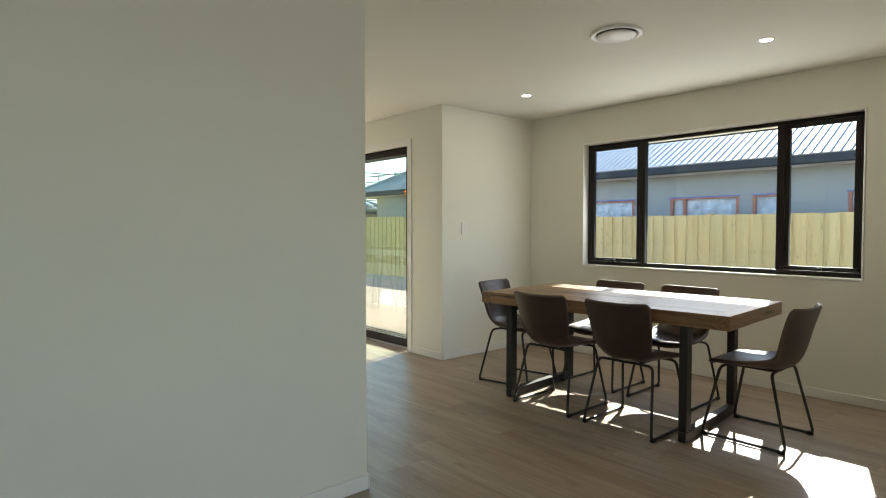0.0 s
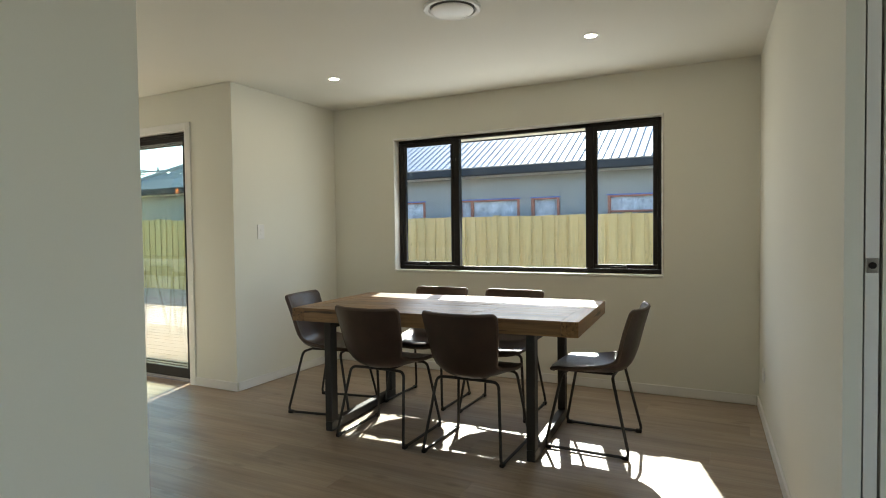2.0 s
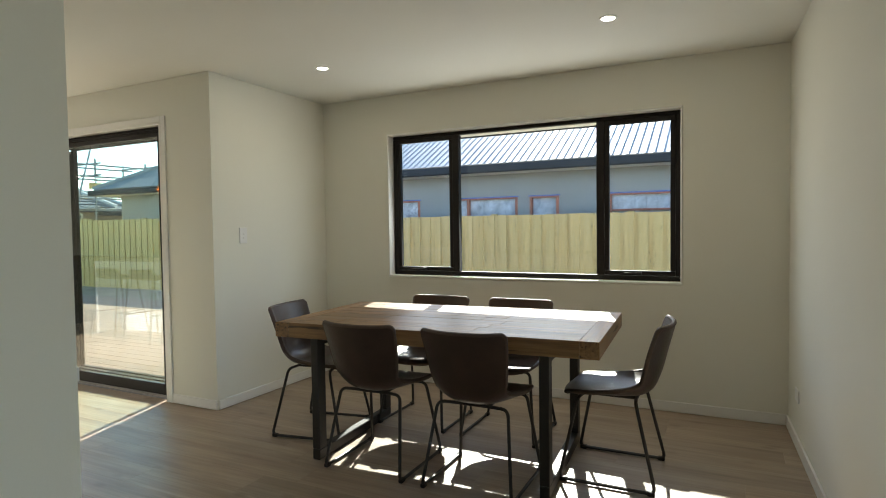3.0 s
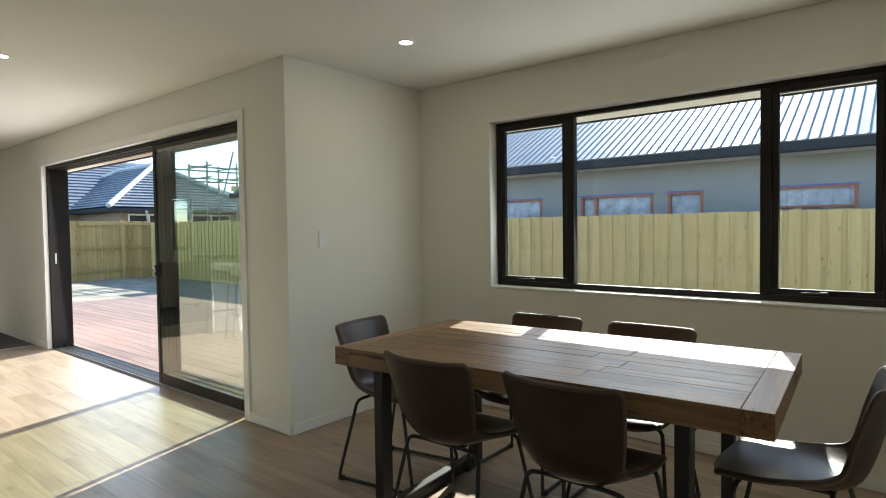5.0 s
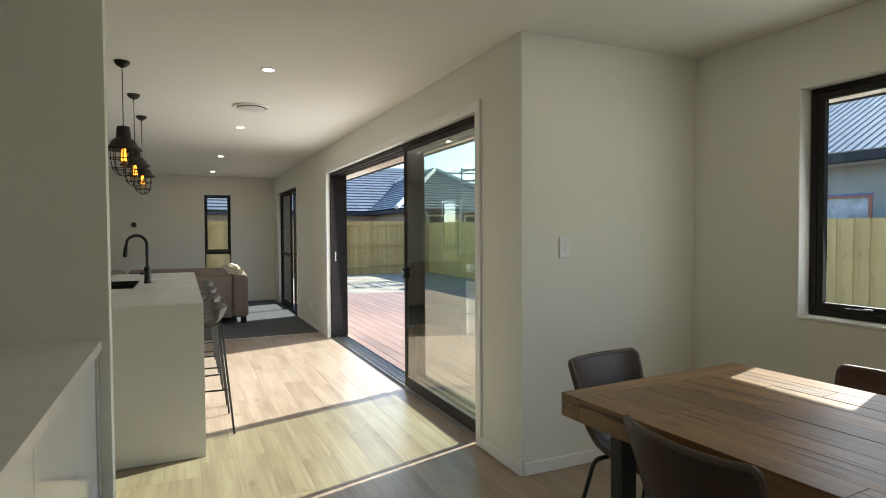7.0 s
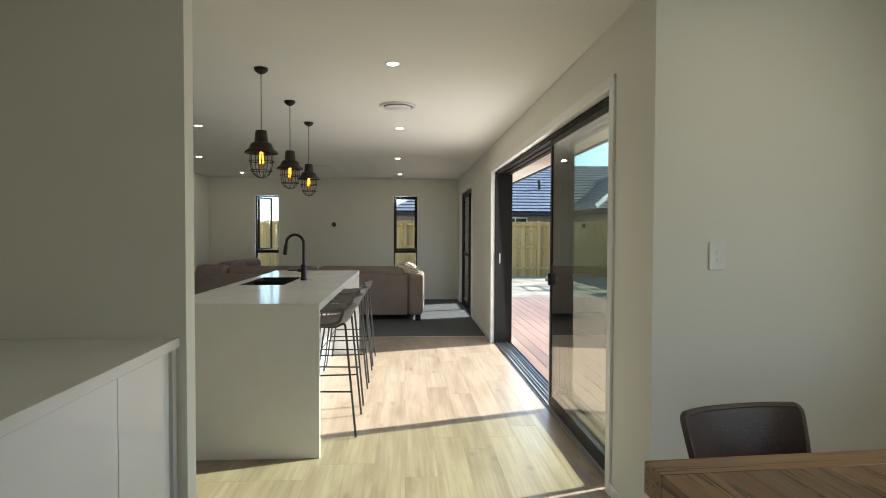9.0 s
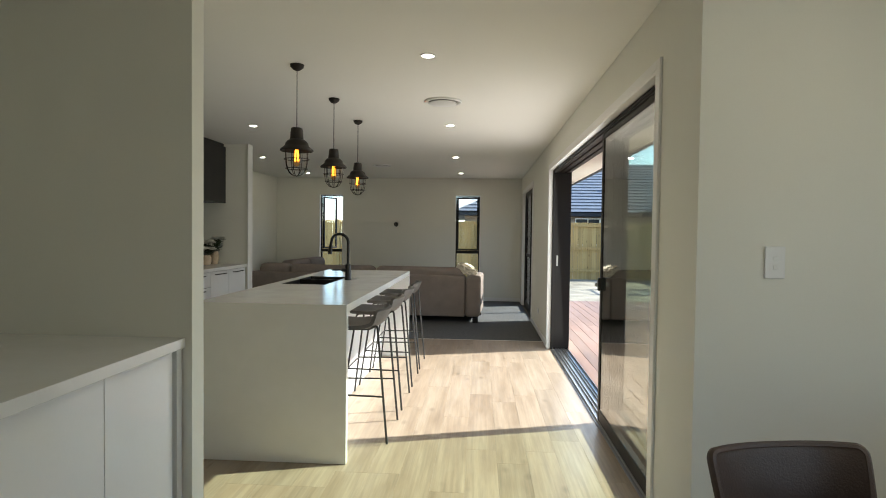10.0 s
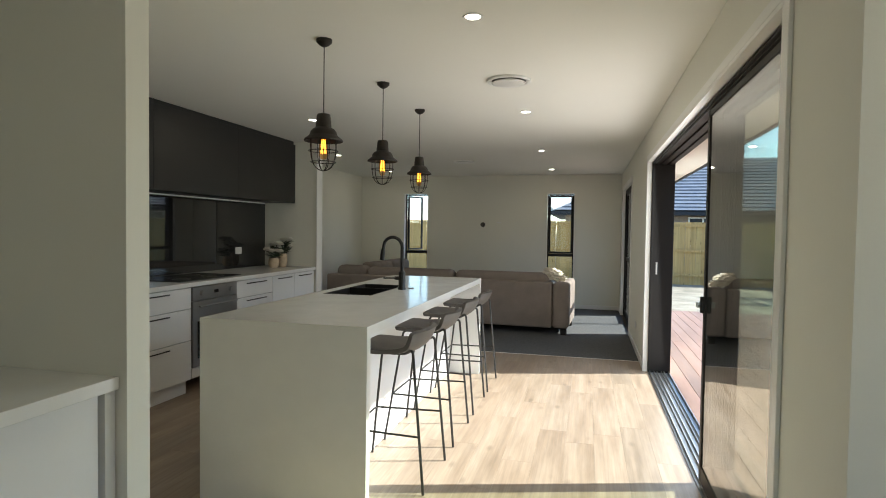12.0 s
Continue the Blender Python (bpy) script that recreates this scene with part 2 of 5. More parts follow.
def cyl(bm, r0, r1, z0, z1, seg=20, x=0, y=0, cap=True):
    bmesh.ops.create_cone(bm, cap_ends=cap, segments=seg, radius1=r0, radius2=r1, depth=z1 - z0, matrix=Matrix.Translation((x, y, (z0 + z1) / 2)))


def lathe(bm, profile, seg=24, x=0, y=0):
    """Turns a profile of (radius, height) round the upright axis."""
    rings = [[bm.verts.new((x + r * math.cos(2 * math.pi * i / seg), y + r * math.sin(2 * math.pi * i / seg), z)) for i in range(seg)] for r, z in profile]
    for a, b in zip(rings, rings[1:]):
        for i in range(seg):
            j = (i + 1) % seg
            bm.faces.new((a[i], a[j], b[j], b[i]))


def rounded(points, radius, steps=5, closed=False):
    """A polyline with its corners rounded off."""
    pts = [Vector(p) for p in points]
    out = []
    n = len(pts)
    for i, p in enumerate(pts):
        if not closed and i in (0, n - 1):
            out.append(p)
            continue
        a, b = pts[i - 1] - p, pts[(i + 1) % n] - p
        ra = min(radius, a.length * 0.49, b.length * 0.49)
        s, e = p + a.normalized() * ra, p + b.normalized() * ra
        for k in range(steps + 1):
            t = k / steps
            out.append(s * (1 - t) ** 2 + p * 2 * t * (1 - t) + e * t * t)
    return out


def tube(bm, pts, r, seg=8, closed=False):
    """A round bar along a line of points."""
    pts = [Vector(p) for p in pts]
    n = len(pts)
    rings, up = [], None
    for i, p in enumerate(pts):
        if closed:
            d = pts[(i + 1) % n] - pts[i - 1]
        else:
            d = pts[min(i + 1, n - 1)] - pts[max(i - 1, 0)]
        d.normalize()
        if up is None:
            up = d.orthogonal().normalized()
        else:
            up = (up - d * up.dot(d)).normalized()
        side = d.cross(up)
        rings.append([bm.verts.new(p + (up * math.cos(2 * math.pi * k / seg) + side * math.sin(2 * math.pi * k / seg)) * r) for k in range(seg)])
    for i in range(n if closed else n - 1):
        a, b = rings[i], rings[(i + 1) % n]
        for k in range(seg):
            bm.faces.new((a[k], a[(k + 1) % seg], b[(k + 1) % seg], b[k]))
    if not closed:
        bm.faces.new(rings[0][::-1])
        bm.faces.new(rings[-1])


def mesh_of(bm, name, material, smooth=False):
    bmesh.ops.recalc_face_normals(bm, faces=bm.faces)
    me = bpy.data.meshes.new(name)
    bm.to_mesh(me)
    bm.free()
    me.materials.append(material)
    if smooth:
        me.polygons.foreach_set("use_smooth", [True] * len(me.polygons))
        me.set_sharp_from_angle(angle=radians(38))
    return me


def part(name, bm, material, parent=None, label="", smooth=False, at=None):
    """Links a bmesh as one mesh object, under a thing or a part."""
    ob = new(name, mesh_of(bm, name, material, smooth))
    if at is not None:
        ob.matrix_basis = at
    if parent is not None:
        ob.parent = parent
    if label:
        ob["label"] = label
    return ob


def thing(name, label, category, m=None, group="", kind=""):
    e = new(name)
    e.empty_display_size = 0.1
    if m is not None:
        e.matrix_basis = m
    return tagged(e, label, category, group, kind)


def structure(name, bm, material, label, category, smooth=False):
    return tagged(part(name, bm, material, smooth=smooth), label, category, kind="structure")


def wall_y(name, x0, x1, y0, y1, openings=(), z1=2.4, label="smooth off-white painted plaster wall"):
    """A wall that runs along y between x0 and x1; openings as (y0, y1, z0, z1)."""
    bm = bm_new()
    cuts = sorted({y0, y1, *[o[0] for o in openings], *[o[1] for o in openings]})
    for a, b in zip(cuts, cuts[1:]):
        o = [q for q in openings if q[0] <= a and q[1] >= b]
        if not o:
            box(bm, x0, x1, a, b, 0, z1)
        else:
            if o[0][2] > 0:
                box(bm, x0, x1, a, b, 0, o[0][2])
            box(bm, x0, x1, a, b, o[0][3], z1)
    return structure(name, bm, WALL, label, "wall")


def wall_x(name, x0, x1, y0, y1, openings=(), z1=2.4, label="smooth off-white painted plaster wall"):
    bm = bm_new()
    cuts = sorted({x0, x1, *[o[0] for o in openings], *[o[1] for o in openings]})
    for a, b in zip(cuts, cuts[1:]):
        o = [q for q in openings if q[0] <= a and q[1] >= b]
        if not o:
            box(bm, a, b, y0, y1, 0, z1)
        else:
            if o[0][2] > 0:
                box(bm, a, b, y0, y1, 0, o[0][2])
            box(bm, a, b, y0, y1, o[0][3], z1)
    return structure(name, bm, WALL, label, "wall")


# ---- the large structure ----
wall_y("wall_dining_window", 5.09, 5.27, 0.46, 4.46, [(1.295, 3.616, 0.868, 2.078)])
# sliding door wall with its short return beside the dining table
bm = bm_new()
prism(bm, [(3.82, 4.28), (5.088, 4.28), (5.088, 4.46), (4.028, 4.46), (4.028, 4.78), (3.82, 4.78)], 0, 2.4)
box(bm, 3.82, 4.028, 4.78, 8.84, 2.09, 2.4)
box(bm, 3.82, 4.028, 8.84, 10.90, 0, 2.4)
box(bm, 3.82, 4.028, 10.90, 12.85, 2.09, 2.4)
box(bm, 3.82, 4.028, 12.85, 13.58, 0, 2.4)
structure("wall_sliding_doors", bm, WALL, "smooth off-white painted plaster wall", "wall")
wall_x("wall_far", -1.05, 3.818, 13.4, 13.58, [(2.53, 3.02, 0.35, 2.07), (-0.18, 0.30, 0.35, 2.07)])
wall_y("wall_living_side", -1.2, -1.052, 9.18, 13.58)
wall_x("wall_kitchen_end", -1.2, 0.14, 9.06, 9.178)
wall_y("wall_kitchen_back", -0.69, -0.54, 4.30, 9.058)
wall_x("wall_nook_end", -0.538, 1.885, 4.290, 4.385)
wall_y("wall_nook_back", 0.70, 0.85, 2.612, 4.288)
wall_x("wall_hall", -3.2, 1.780, 2.49, 2.61)
# the wall beside the dining table, with a cavity door in its end
bm = bm_new()
prism(bm, [(5.088, 0.46), (5.088, 0.675), (2.45, 0.560), (2.45, 0.517), (2.60, 0.524), (2.60, 0.482), (2.45, 0.475), (2.45, 0.36)], 0, 2.4)
structure("wall_dining_side", bm, WALL, "off-white painted plaster wall with a cavity door", "wall")
wall_y("wall_hall_end", -3.35, -3.202, -2.6, 2.61)
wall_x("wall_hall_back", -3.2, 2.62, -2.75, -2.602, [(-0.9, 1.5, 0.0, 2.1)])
wall_y("wall_entry", 2.48, 2.62, -2.6, 0.358)

bm = bm_new()
for x0, x1, y0, y1 in ((-3.35, 5.27, -2.75, 4.46), (-1.2, 4.028, 4.46, 13.58)):
    box(bm, x0, x1, y0, y1, 2.402, 2.55)
structure("ceiling", bm, CEIL, "flat white painted plasterboard ceiling", "ceiling")

bm = bm_new()
box(bm, -3.35, 5.27, -2.75, 4.46, -0.2, -0.012)
box(bm, -1.2, 4.028, 4.46, 13.58, -0.2, -0.012)
floor_ob = structure("floor", bm, JOINT, "light oak plank vinyl floor", "floor")
bm = bm_new()
box(bm, -1.05, 3.82, 9.28, 13.4, -0.010, 0.002)
structure("carpet_floor", bm, CARPET, "dark grey cut pile carpet", "carpet")
bm = bm_new()
box(bm, -1.05, 3.82, 9.265, 9.279, -0.010, 0.001)
structure("trim_carpet_edge", bm, TRIM, "thin pale metal carpet edge strip", "trim")

# soffits, roof edge and ground outside
SE = 4.48
bm = bm_new()
box(bm, 5.272, 5.93, -3.5, 5.31, 2.14, 2.16)
box(bm, 4.03, SE, 5.31, 14.4, 2.14, 2.16)
box(bm, 4.03, 5.27, 4.462, 5.31, 2.14, 2.16)
structure("soffit", bm, SOFFIT, "pale painted eaves soffit", "soffit")
bm = bm_new()
box(bm, 5.932, 5.96, -3.5, 5.35, 2.13, 2.34)
box(bm, SE + 0.002, 5.93, 5.312, 5.35, 2.13, 2.34)
box(bm, SE + 0.002, SE + 0.04, 5.352, 14.4, 2.13, 2.34)
structure("trim_fascia", bm, FASCIA, "dark painted fascia board under the roof", "fascia")
bm = bm_new()
box(bm, -3.6, 5.97, -3.5, 5.31, 2.56, 2.62)
box(bm, -1.6, 4.86, 5.31, 14.4, 2.56, 2.62)
structure("roof", bm, FASCIA, "dark roof deck over the rooms", "roof")
bm = bm_new()
bmesh.ops.create_grid(bm, x_segments=60, y_segments=60, size=400, matrix=Matrix.Translation((5, 5, -0.16)))
structure("ground", bm, GRAVEL, "pale stony ground around the house", "ground")


# ---- baseboards, architraves, window and doors ----
def baseboard(x0, x1, y0, y1):
    bm = bm_new()
    box(bm, x0, x1, y0, y1, 0.002, 0.072, 0.003)
    tagged(part("baseboard", bm, TRIM), "low white painted timber baseboard", "baseboard", kind="structure")


for q in ((5.078, 5.089, 0.69, 4.268), (3.83, 5.077, 4.268, 4.279), (3.808, 3.819, 4.28, 4.735), (3.808, 3.819, 8.885, 10.85),
          (3.808, 3.819, 12.90, 13.388), (-1.05, 3.807, 13.388, 13.399), (-1.051, -1.040, 9.19, 13.387), (0.0, 1.780, 2.478, 2.489),
          (1.781, 1.792, 2.478, 2.605), (-3.1, 0.0, 2.478, 2.489)):
    baseboard(*q)
bm = bm_new()
prism(bm, [(2.46, 0.5635), (5.077, 0.677), (5.077, 0.688), (2.46, 0.5745)], 0.002, 0.072)
tagged(part("baseboard", bm, TRIM), "low white painted timber baseboard", "baseboard", kind="structure")


def bar(parent, name, x0, x1, y0, y1, z0, z1, mat=ALU, bevel=0.003, label=""):
    bm = bm_new()
    box(bm, x0, x1, y0, y1, z0, z1, bevel)
    return part(name, bm, mat, parent, label)


def dining_window():
    w = thing("window_1", "three-light black aluminium window with white reveal", "window", kind="structure")
    x0, x1, y0, y1, z0, z1 = 5.165, 5.215, 1.310, 3.601, 0.888, 2.063
    # white reveal lining
    for n, q in (("window_sill", (5.084, 5.18, 1.297, 3.614, 0.870, 0.886)), ("reveal", (5.084, 5.18, 1.297, 3.614, 2.064, 2.077)),
                 ("reveal", (5.084, 5.18, 1.2965, 1.308, 0.887, 2.063)), ("reveal", (5.084, 5.18, 3.603, 3.6145, 0.887, 2.063))):
        bar(w, n, *q, mat=TRIM, label="white painted reveal board")
    bar(w, "window_frame", x0, x1, y0, y1, z0, z0 + 0.035)
    bar(w, "window_frame", x0, x1, y0, y1, z1 - 0.026, z1)
    bar(w, "window_frame", x0, x1, y0, y0 + 0.035, z0 + 0.036, z1 - 0.027)
    bar(w, "window_frame", x0, x1, y1 - 0.035, y1, z0 + 0.036, z1 - 0.027)
    for c in (1.853, 3.012):
        bar(w, "mullion", x0 - 0.004, x1, c - 0.028, c + 0.028, z0 + 0.036, z1 - 0.027)
    spans = ((y0 + 0.036, 1.824, True), (1.882, 2.983, False), (3.041, y1 - 0.036, True))
    for a, b, sash in spans:
        g = 0.0
        if sash:
            s = thing("sash", "", "")
            s.parent = w
            del_keys = [k for k in ("label", "category") if k in s]
            for k in del_keys:
                del s[k]
            g = 0.032
            for q in ((a, b, z0 + 0.037, z0 + 0.069), (a, b, z1 - 0.060, z1 - 0.028)):
                bar(s, "sash_rail", x0 + 0.004, x1 - 0.01, *q)
            for q in ((a, a + 0.032), (b - 0.032, b)):
                bar(s, "sash_stile", x0 + 0.004, x1 - 0.01, *q, z0 + 0.070, z1 - 0.061)
            m = (a + b) / 2
            bmh = bm_new()
            box(bmh, x0 - 0.03, x0 + 0.003, m - 0.02, m + 0.02, z0 + 0.04, z0 + 0.062, 0.004)
            box(bmh, x0 - 0.035, x0 - 0.022, m - 0.015, m + 0.10, z0 + 0.046, z0 + 0.058, 0.003)
            part("stay_handle", bmh, ALU, s, "black window stay handle")
        bm = bm_new()
        box(bm, x0 + 0.034, x0 + 0.040, a + g, b - g, z0 + 0.036 + g, z1 - 0.027 - g)
        part("pane", bm, PANE, w)


dining_window()


def architrave(y0, y1, z1, name="trim"):
    bm = bm_new()
    box(bm, 3.806, 3.8195, y0 - 0.045, y0, 0.002, z1 + 0.045, 0.002)
    box(bm, 3.806, 3.8195, y1, y1 + 0.045, 0.002, z1 + 0.045, 0.002)
    box(bm, 3.806, 3.8195, y0, y1, z1, z1 + 0.045, 0.002)
    box(bm, 3.8065, 3.85, y0 + 0.001, y0 + 0.018, 0.002, z1 - 0.019)
    box(bm, 3.8065, 3.85, y1 - 0.018, y1 - 0.001, 0.002, z1 - 0.019)
    box(bm, 3.8065, 3.85, y0 + 0.001, y1 - 0.001, z1 - 0.018, z1 - 0.001)
    tagged(part(name, bm, TRIM), "white painted timber architrave", "trim", kind="structure")


architrave(4.78, 8.84, 2.09)
architrave(10.90, 12.85, 2.09)


def slide_panel(parent, name, x, y0, y1, z0, z1, stile=0.046, glass=TINTPANE, mid=None, near=None):
    near = near or stile
    p = thing(name, "", "")
    for k in ("label", "category"):
        if k in p:
            del p[k]
    p.parent = parent
    bar(p, "stile", x, x + 0.036, y0, y0 + near, z0, z1)
    bar(p, "stile", x, x + 0.036, y1 - stile, y1, z0, z1)
    bar(p, "rail", x + 0.001, x + 0.041, y0 + near, y1 - stile, z0, z0 + 0.085)
    bar(p, "rail", x + 0.001, x + 0.041, y0 + near, y1 - stile, z1 - 0.036, z1)
    if mid:
        bar(p, "rail", x + 0.001, x + 0.041, y0 + stile, y1 - stile, mid - 0.03, mid + 0.03)
    bm = bm_new()
    box(bm, x + 0.006, x + 0.012, y0 + near, y1 - stile, z0 + 0.085, z1 - 0.036)
    part("pane", bm, glass, p)
    return p


def sliding_doors():
    d = thing("door_1", "black aluminium stacking sliding glass door, partly open", "sliding door", kind="structure")
    y0, y1 = 4.80, 8.82
    bar(d, "jamb", 3.852, 4.06, y0, y0 + 0.03, 0.004, 2.07)
    bar(d, "jamb", 3.852, 4.06, y1 - 0.03, y1, 0.004, 2.07)
    bar(d, "head", 3.852, 4.06, y0 + 0.031, y1 - 0.031, 2.052, 2.07)
    t = bar(d, "threshold", 3.852, 4.06, y0 + 0.031, y1 - 0.031, -0.03, 0.006, SILLALU)
    for x in (3.868, 3.908, 3.935, 3.975, 4.0, 4.04):
        bar(d, "track", x, x + 0.006, y0 + 0.032, y1 - 0.032, 0.0065, 0.022, STAINLESS, 0.001)
    for x in (3.863, 3.93, 3.997):
        bar(d, "head_rail", x, x + 0.05, y0 + 0.032, y1 - 0.032, 2.040, 2.0515)
    for k, x in enumerate((3.868, 3.935, 4.0)):
        p = slide_panel(d, "sliding_panel", x, 4.868 + 0.022 * k, 6.215 - 0.006 * k, 0.024, 2.038, near=0.03, glass=INNERPANE if k else TINTPANE)
        if k < 2:
            bar(p, "interlock", x + 0.0365, x + 0.0655, 6.165, 6.195, 0.03, 1.99)
        if k == 0:
            bm = bm_new()
            box(bm, 3.846, 3.8675, 6.168, 6.192, 0.945, 1.035, 0.005)
            part("lock", bm, ALU, p, "black door lock")
            bm = bm_new()
            box(bm, 3.828, 3.8455, 6.165, 6.195, 0.975, 1.005, 0.003)
            part("snib", bm, STAINLESS, p, "small steel lock snib")
    bm = bm_new()
    box(bm, 3.90, 3.918, y1 - 0.036, y1 - 0.0305, 0.97, 1.09, 0.002)
    part("strike_plate", bm, STAINLESS, d, "steel strike plate")
    e = thing("door_2", "black aluminium sliding glass door with a mid rail", "sliding door", kind="structure")
    y0, y1 = 10.92, 12.83
    bar(e, "jamb", 3.852, 4.02, y0, y0 + 0.03, 0.004, 2.07)
    bar(e, "jamb", 3.852, 4.02, y1 - 0.03, y1, 0.004, 2.07)
    bar(e, "head", 3.852, 4.02, y0 + 0.031, y1 - 0.031, 2.02, 2.07)
    bar(e, "threshold", 3.852, 4.02, y0 + 0.031, y1 - 0.031, -0.03, 0.02)
    slide_panel(e, "sliding_panel", 3.87, 11.85, 12.798, 0.022, 2.018, 0.05, PANE, 0.95)
    slide_panel(e, "sliding_panel", 3.93, 10.952, 11.90, 0.022, 2.018, 0.05, PANE, 0.95)


sliding_doors()


def tall_window(name, x0, x1, swing=0.0):
    """A fixed lower light under an upper casement, hinged at x0 and swung outward by some degrees."""
    label = "tall narrow black aluminium window, casement open" if swing else "tall narrow black aluminium window"
    w = thing(name, label, "window", kind="structure")
    z0, z1, tz = 0.36, 2.06, 0.955
    for n, q in (("window_sill", (x0, x1, 13.394, 13.47, 0.3515, 0.361)), ("reveal", (x0, x1, 13.394, 13.47, 2.058, 2.069)), ("reveal", (x0 + 0.0005, x0 + 0.01, 13.394, 13.47, 0.362, 2.057)), ("reveal", (x1 - 0.01, x1 - 0.0005, 13.394, 13.47, 0.362, 2.057))):
        bar(w, n, *q, mat=TRIM, label="white painted reveal board", bevel=0)
    a, b = x0 + 0.011, x1 - 0.011
    for q in ((a, b, z0 + 0.002, z0 + 0.035), (a, b, z1 - 0.028, z1 - 0.003), (a, b, tz - 0.028, tz + 0.028)):
        bar(w, "window_frame", q[0], q[1], 13.472, 13.53, q[2], q[3])
    for s, t in ((z0 + 0.036, tz - 0.029), (tz + 0.029, z1 - 0.029)):
        bar(w, "window_frame", a, a + 0.022, 13.472, 13.53, s, t)
        bar(w, "window_frame", b - 0.022, b, 13.472, 13.53, s, t)
    bm = bm_new()
    box(bm, a + 0.022, b - 0.022, 13.50, 13.506, z0 + 0.036, tz - 0.029)
    part("pane", bm, PANE, w)
    sash = new("sash")
    sash.matrix_basis = pose(a + 0.023, 13.528, 0, 0, 0, swing)
    sash.parent = w
    wide, lo, hi = b - a - 0.046, tz + 0.031, z1 - 0.031
    for q in ((0, wide, lo, lo + 0.03), (0, wide, hi - 0.03, hi)):
        bar(sash, "sash_rail", q[0], q[1], -0.034, 0.0, q[2], q[3])
    for q in ((0, 0.03), (wide - 0.03, wide)):
        bar(sash, "sash_stile", q[0], q[1], -0.034, 0.0, lo + 0.031, hi - 0.031)
    bm = bm_new()
    box(bm, 0.03, wide - 0.03, -0.020, -0.014, lo + 0.03, hi - 0.03)
    part("pane", bm, PANE, sash)


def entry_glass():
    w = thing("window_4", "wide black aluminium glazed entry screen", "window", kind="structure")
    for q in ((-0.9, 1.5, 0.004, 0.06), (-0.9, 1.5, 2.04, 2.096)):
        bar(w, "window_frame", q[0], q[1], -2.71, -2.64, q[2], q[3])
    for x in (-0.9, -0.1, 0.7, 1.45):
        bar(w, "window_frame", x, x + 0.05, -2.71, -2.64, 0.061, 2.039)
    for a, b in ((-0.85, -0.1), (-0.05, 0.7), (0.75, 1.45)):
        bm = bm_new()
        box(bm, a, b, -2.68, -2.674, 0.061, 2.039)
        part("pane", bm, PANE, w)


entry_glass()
tall_window("window_2", 2.53, 3.02)
tall_window("window_3", -0.18, 0.30, 65)


def cavity_door():
    d = thing("door_3", "white cavity sliding door folded into its wall", "sliding door", kind="structure")
    bm = bm_new()
    box(bm, 2.452, 2.598, 0.4825, 0.5125, 0.012, 2.396)
    part("door_leaf", bm, TRIM, d)
    bm = bm_new()
    box(bm, 2.4485, 2.4515, 0.484, 0.511, 1.108, 1.148, 0.001)
    part("latch_plate", bm, STAINLESS, d, "square steel latch plate")
    bm = bm_new()
    cyl(bm, 0.009, 0.009, 0, 0.004, 14)
    part("latch_hole", bm, ALU, d, "round black latch hole", at=pose(2.4485, 0.4975, 1.128, 0, -90, 0))


cavity_door()


# ---- dining table and chairs ----
def dining_table():
    t = thing("dining_table", "reclaimed timber dining table on black steel frame legs", "table")
    x0, x1, y0, y1, z0, z1 = 3.43, 4.375, 1.555, 3.345, 0.68, 0.762
    rng = random.Random(5)

    def plank(a, b, c, d, along_y=True, lo=z1 - 0.03):
        bmp = bm_new()
        dz = rng.uniform(-0.0014, 0.0004)
        w, l = (b - a, d - c) if along_y else (d - c, b - a)
        box(bmp, -w / 2 + 0.0006, w / 2 - 0.0006, -l / 2 + 0.0006, l / 2 - 0.0006, lo, z1 + dz, 0.0014)
        part("plank", bmp, TABLEWOOD, t, at=pose((a + b) / 2, (c + d) / 2, 0, 0, 0, 0 if along_y else 90))

    end = 0.09
    plank(x0, x1, y0, y0 + end, False, z0)
    plank(x0, x1, y1 - end, y1, False, z0)
    widths = [0.095, 0.10, 0.085, 0.12, 0.09, 0.11, 0.085, 0.10, 0.095]
    x = x0
    for i, w in enumerate(widths):
        w = w * (x1 - x0) / sum(widths)
        edge = i in (0, len(widths) - 1)
        cuts = [y0 + end, y1 - end]
        if not edge:
            cuts = [y0 + end, y0 + end + rng.uniform(0.25, 0.65), y0 + end + rng.uniform(0.85, 1.4), y1 - end]
        else:
            cuts = [y0 + end, y0 + 0.86, y1 - end]
        for c, d in zip(cuts, cuts[1:]):
            plank(x, x + w, c, d, True, z0 if edge else z1 - 0.03)
        x += w
    bm = bm_new()
    box(bm, x0 + 0.10, x1 - 0.10, y0 + 0.107, y1 - 0.107, z1 - 0.055, z1 - 0.032)
    part("underside", bm, TABLEWOOD, t)
    for yc in (1.81, 3.09):
        f = thing("leg_frame", "", "")
        for k in ("label", "category"):
            if k in f:
                del f[k]
        f.parent = t
        for xc in (3.475, 4.235):
            bar(f, "leg", xc - 0.035, xc + 0.035, yc - 0.024, yc + 0.024, 0.062, 0.679, STEEL, 0.004)
        bar(f, "foot_bar", 3.44, 4.27, yc - 0.024, yc + 0.024, 0.002, 0.061, STEEL, 0.004)
        bar(f, "top_bar", 3.511, 4.199, yc - 0.024, yc + 0.024, 0.64, 0.679, STEEL, 0.004)

    t.matrix_basis = Matrix.Translation((3.90, 2.45, 0)) @ Matrix.Rotation(radians(3.4), 4, "Z") @ Matrix.Translation((-3.90, -2.45, 0))


dining_table()


